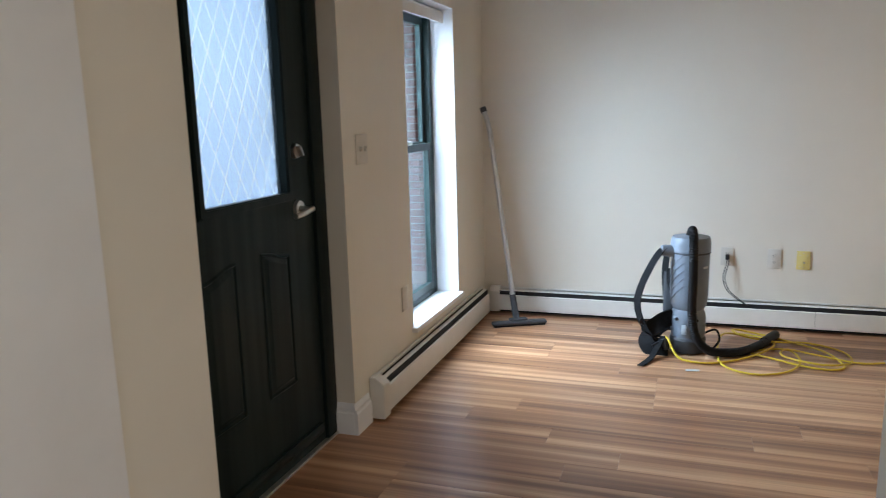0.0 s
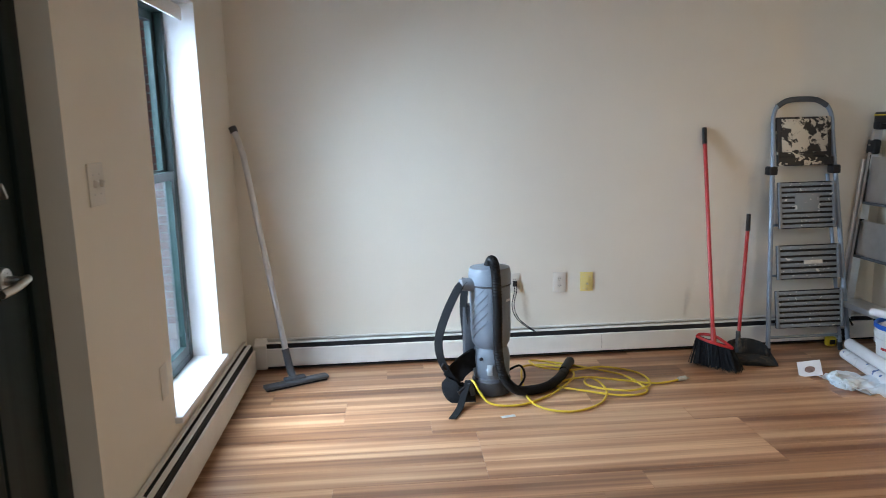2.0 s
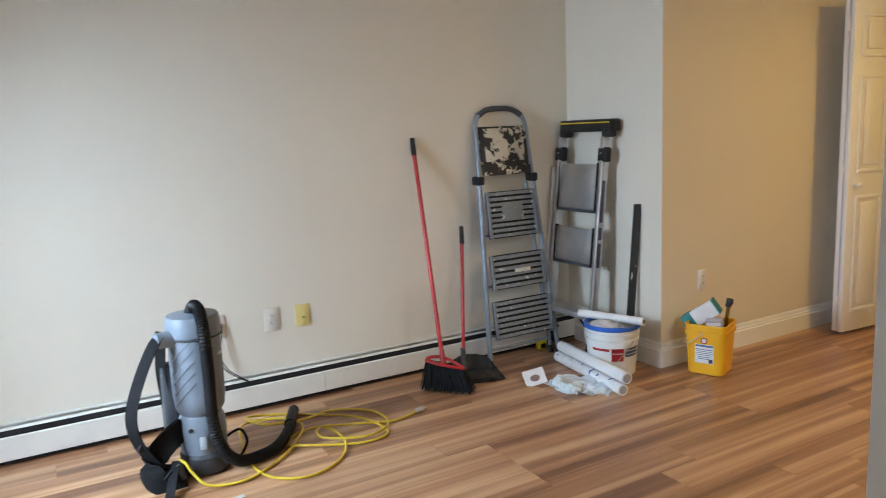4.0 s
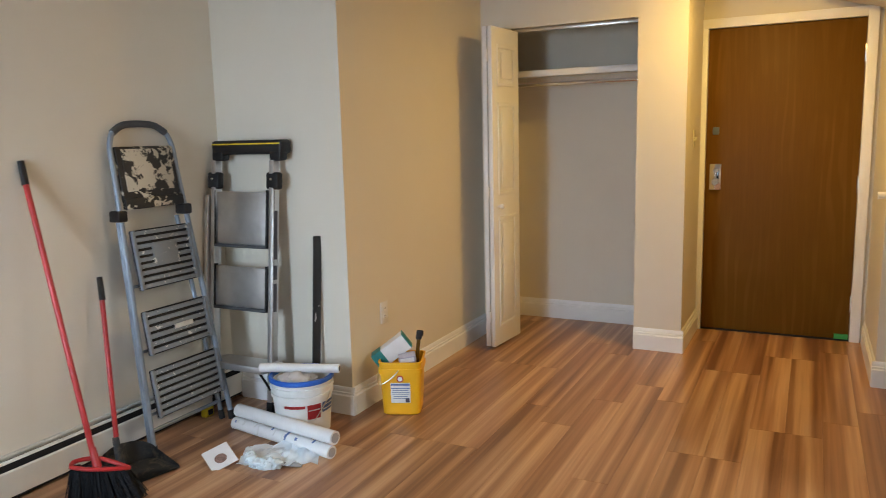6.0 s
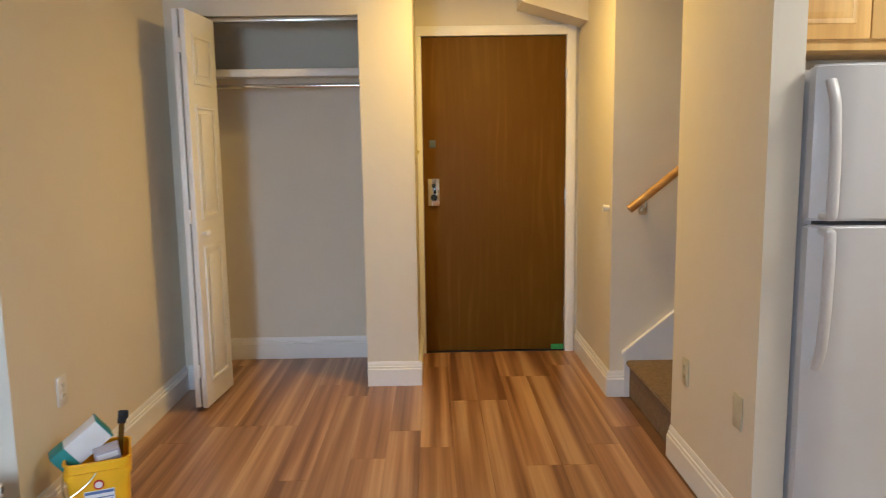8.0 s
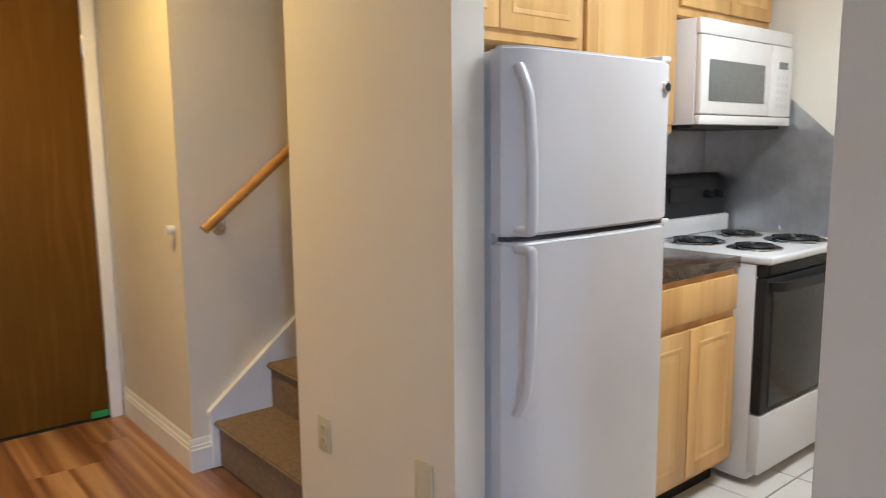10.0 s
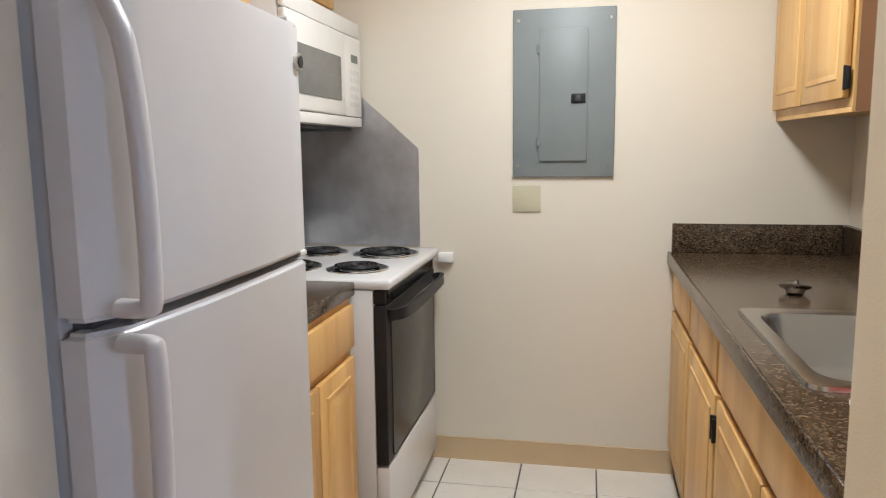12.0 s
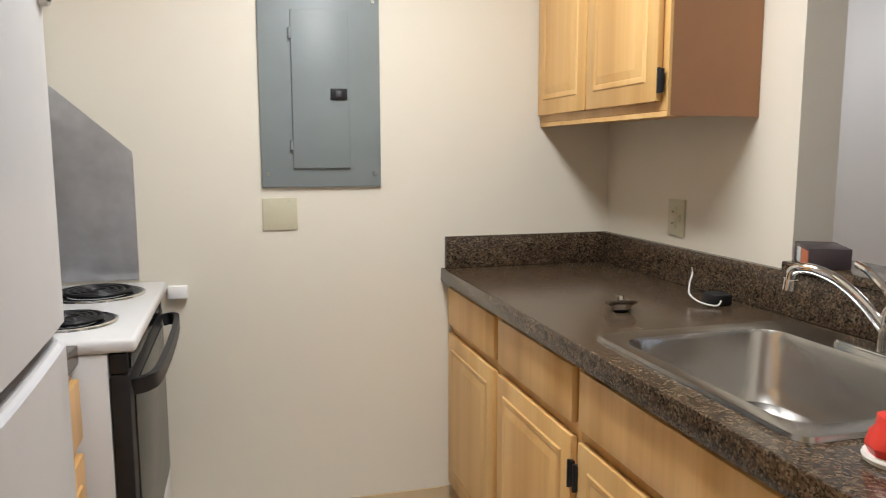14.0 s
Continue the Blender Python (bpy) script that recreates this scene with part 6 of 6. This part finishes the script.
part("insert", obx(B(), pose(3.255, -0.79, 0.012, 3, 2, -52), 0.19, 0.13, 0.006, 0.002), surface("pale_insert", (0.66, 0.70, 0.74), 0.6, 0.15, 30), pb)
part("insert", obx(B(), pose(3.19, -0.86, 0.010, 0, 3, -70), 0.10, 0.05, 0.006, 0.002), surface("grey_insert", (0.30, 0.31, 0.33), 0.6, 0.15, 30), pb)
tw = thing("tissue_wad", (3.15, -0.74, 0), "crumpled pale blue tissue wads on the floor", "tissue")
TISSUE = surface("pale_blue_tissue", (0.60, 0.68, 0.73), 0.8, 0.10, 30)
for k in range(7):
    a = k / 6
    p = Vector((3.150 - 0.035 * math.sin(a * 3.0), -0.665 - 0.15 * a, 0.019))
    bm = B()
    for v in bmesh.ops.create_icosphere(bm, subdivisions=3, radius=0.026, matrix=Matrix.Translation(p))["verts"]:
        v.co += (v.co - p) * 0.55 * noise.noise(v.co * 60)
    part("wad", bm, TISSUE, tw)
tp = thing("tape_measure", (3.47, -0.08, 0), "yellow and black tape measure on the floor by the heater", "tape measure")
part("case", bx(B(), 3.445, -0.125, 0.001, 3.505, -0.085, 0.055, 0.010, 3), surface("yellow_case", (0.72, 0.58, 0.03), 0.4, 0.05, 20), tp)
part("grip", bx(B(), 3.458, -0.1275, 0.012, 3.492, -0.1255, 0.04, 0.0008), BLACK, tp)

# yellow square bucket with tools
yb = thing("square_bucket", (3.965, -0.975, 0), "yellow square plastic bucket filled with painting supplies", "bucket")
ang = math.degrees(math.atan2(-0.185, 0.076))
my = pose(3.962, -0.972, 0, 0, 0, ang)


def square_ring(hw, z_, r=0.03):
    return [my @ Vector((x, y, z_)) for x, y in rounded(-hw, -hw, hw, hw, r, 4)]


bm = B()
rings = [[bm.verts.new(p) for p in square_ring(*q)] for q in ((0.088, 0.0), (0.094, 0.006), (0.104, 0.215), (0.110, 0.216), (0.111, 0.240), (0.106, 0.241), (0.107, 0.268), (0.111, 0.270), (0.111, 0.276), (0.103, 0.276), (0.100, 0.24), (0.088, 0.02))]
for a, b in zip(rings, rings[1:]):
    n = len(a)
    for k in range(n):
        bm.faces.new((a[k], a[(k + 1) % n], b[(k + 1) % n], b[k]))
bm.faces.new(rings[0][::-1])
bm.faces.new(rings[-1])
part("pail", bm, YBUCK, yb)
lab = my @ Matrix.Translation((0.0, -0.1005, 0.118)) @ pose(0, 0, 0, 2.6)
lb = part("label", obx(B(), lab, 0.098, 0.0012, 0.105), PAPER, yb, "white printed label")
for z_, hh, w in ((0.044, 0.010, 0.094), (0.024, 0.004, 0.092), (0.014, 0.003, 0.08), (0.004, 0.003, 0.09), (-0.006, 0.003, 0.085), (-0.018, 0.003, 0.07), (-0.028, 0.003, 0.074)):
    part("print_line", obx(B(), lab @ Matrix.Translation((0, -0.0011, z_)), w, 0.0006, hh), INK_BLUE, lb)
part("barcode", obx(B(), lab @ Matrix.Translation((0.034, -0.0011, -0.038)), 0.02, 0.0006, 0.022), INK_DARK, lb)
bm = B()
rod(bm, my @ Vector((0.0, -0.1085, 0.192)), my @ Vector((0.0, -0.1045, 0.192)), 0.017, seg=24)
part("round_mark", bm, INK_RED, yb)
part("round_mark_ring", rod(B(), my @ Vector((0.0, -0.109, 0.192)), my @ Vector((0.0, -0.1082, 0.192)), 0.012, seg=24), PAPER, yb)
part("bail", tube(B(), smooth_path([my @ Vector(p) for p in ((-0.112, -0.02, 0.228), (-0.116, -0.07, 0.19), (-0.10, -0.116, 0.165), (-0.04, -0.114, 0.20), (-0.005, -0.113, 0.238))], 8), 0.0028, 6), SATIN, yb)
tb = thing("tile_box", (3.93, -0.92, 0.2), "teal and white carton sticking out of the yellow bucket", "box")
mt_ = my @ Matrix.Translation((-0.055, 0.01, 0.305)) @ pose(0, 0, 0, 0, 54, 8)
part("carton", obx(B(), mt_, 0.085, 0.080, 0.19, 0.002), PAPER, tb)
part("carton_end", obx(B(), mt_ @ Matrix.Translation((0, 0, 0.0965)), 0.087, 0.082, 0.006, 0.001), TEAL, tb)
part("carton_band", obx(B(), mt_ @ Matrix.Translation((0, 0, -0.068)), 0.088, 0.083, 0.058, 0.001), TEAL, tb)
sm = thing("supply_box", (3.97, -1.0, 0.25), "small printed box inside the yellow bucket", "box")
ms = my @ Matrix.Translation((0.030, -0.03, 0.275)) @ pose(0, 0, 0, 14, -8, 6)
part("carton", obx(B(), ms, 0.085, 0.05, 0.045, 0.002), surface("lilac_carton", (0.42, 0.40, 0.48), 0.5, 0.1, 20), sm)
part("label", obx(B(), ms @ Matrix.Translation((0, -0.0255, 0.004)), 0.07, 0.001, 0.022), PAPER, sm)
pbm = my @ Matrix.Translation((0.078, 0.02, 0.30)) @ pose(0, 0, 0, 0, 6, 0)
pbr = thing("paint_brush", (4.0, -1.04, 0.25), "paint brush with a dark handle standing in the bucket", "brush")
part("handle", obx(B(), pbm, 0.020, 0.012, 0.13, 0.005), OAK, pbr)
part("ferrule", obx(B(), pbm @ Matrix.Translation((0, 0, 0.07)), 0.03, 0.016, 0.02, 0.003), BLACK, pbr)
part("tip", obx(B(), pbm @ Matrix.Translation((0.004, 0, 0.092)), 0.036, 0.018, 0.032, 0.006), BLACK, pbr)

# ---- floor planks and tiles ----
fl = bpy.data.objects["floor"]
PW, PL = 0.152, 1.22


def plank_mesh(length, width):
    bm = bx(B(), 0, -width / 2 + 0.0003, -0.0055, length - 0.0007, width / 2 - 0.0003, 0.0)
    es = [e for e in bm.edges if e.verts[0].co.z > -0.001 and e.verts[1].co.z > -0.001]
    bmesh.ops.bevel(bm, geom=es, offset=0.0005, segments=1, affect="EDGES")
    return mesh_of("plank", bm, PLANK, 0)


cache = {}
rows = int(7.1 / PW)
rng = random.Random(4)
for r in range(rows):
    y = -PW / 2 - r * PW
    if y < -6.9:
        break
    # stretches of this row that are floored with planks
    if y > -0.75:
        spans = [(0.0, 3.79)]
    elif y > -2.05:
        spans = [(0.0, 6.06)]
    elif y > -3.15:
        spans = [(-0.10, 6.14)]
    elif y > -3.24:
        spans = [(0.0, 5.20)]
    else:
        spans = [(0.30, 2.03)] if y < -3.45 else [(0.0, 2.72)]
    for a, b in spans:
        x = a - rng.choice((0.0, 0.2, 0.41, 0.61, 0.81, 1.0))
        while x < b - 0.01:
            x0, x1 = max(x, a), min(x + PL, b)
            key = round(x1 - x0, 2)
            if key > 0.02:
                if key not in cache:
                    cache[key] = plank_mesh(key, PW)
                ob = new("plank", cache[key])
                ob.location = (x0, y, 0)
                ob.parent = fl
            x += PL
fk = bpy.data.objects["floor_kitchen"]
TW = 0.308
bm = bx(B(), -TW / 2 + 0.003, -TW / 2 + 0.003, -0.0015, TW / 2 - 0.003, TW / 2 - 0.003, 0.003)
bmesh.ops.bevel(bm, geom=[e for e in bm.edges if e.verts[0].co.z > 0 and e.verts[1].co.z > 0], offset=0.0015, segments=1, affect="EDGES")
tile = mesh_of("tile", bm, TILE, 0)
for i in range(8):
    for j in range(8):
        x, y = 3.241 + TW / 2 + (i - 4) * TW, -5.5 + TW * 0.28 + j * TW
        if x - TW / 2 < 2.0 or x + TW / 2 > 4.36 or y > -3.30:
            continue
        ob = new("tile", tile)
        ob.location = (x, y, 0)
        ob.parent = fk
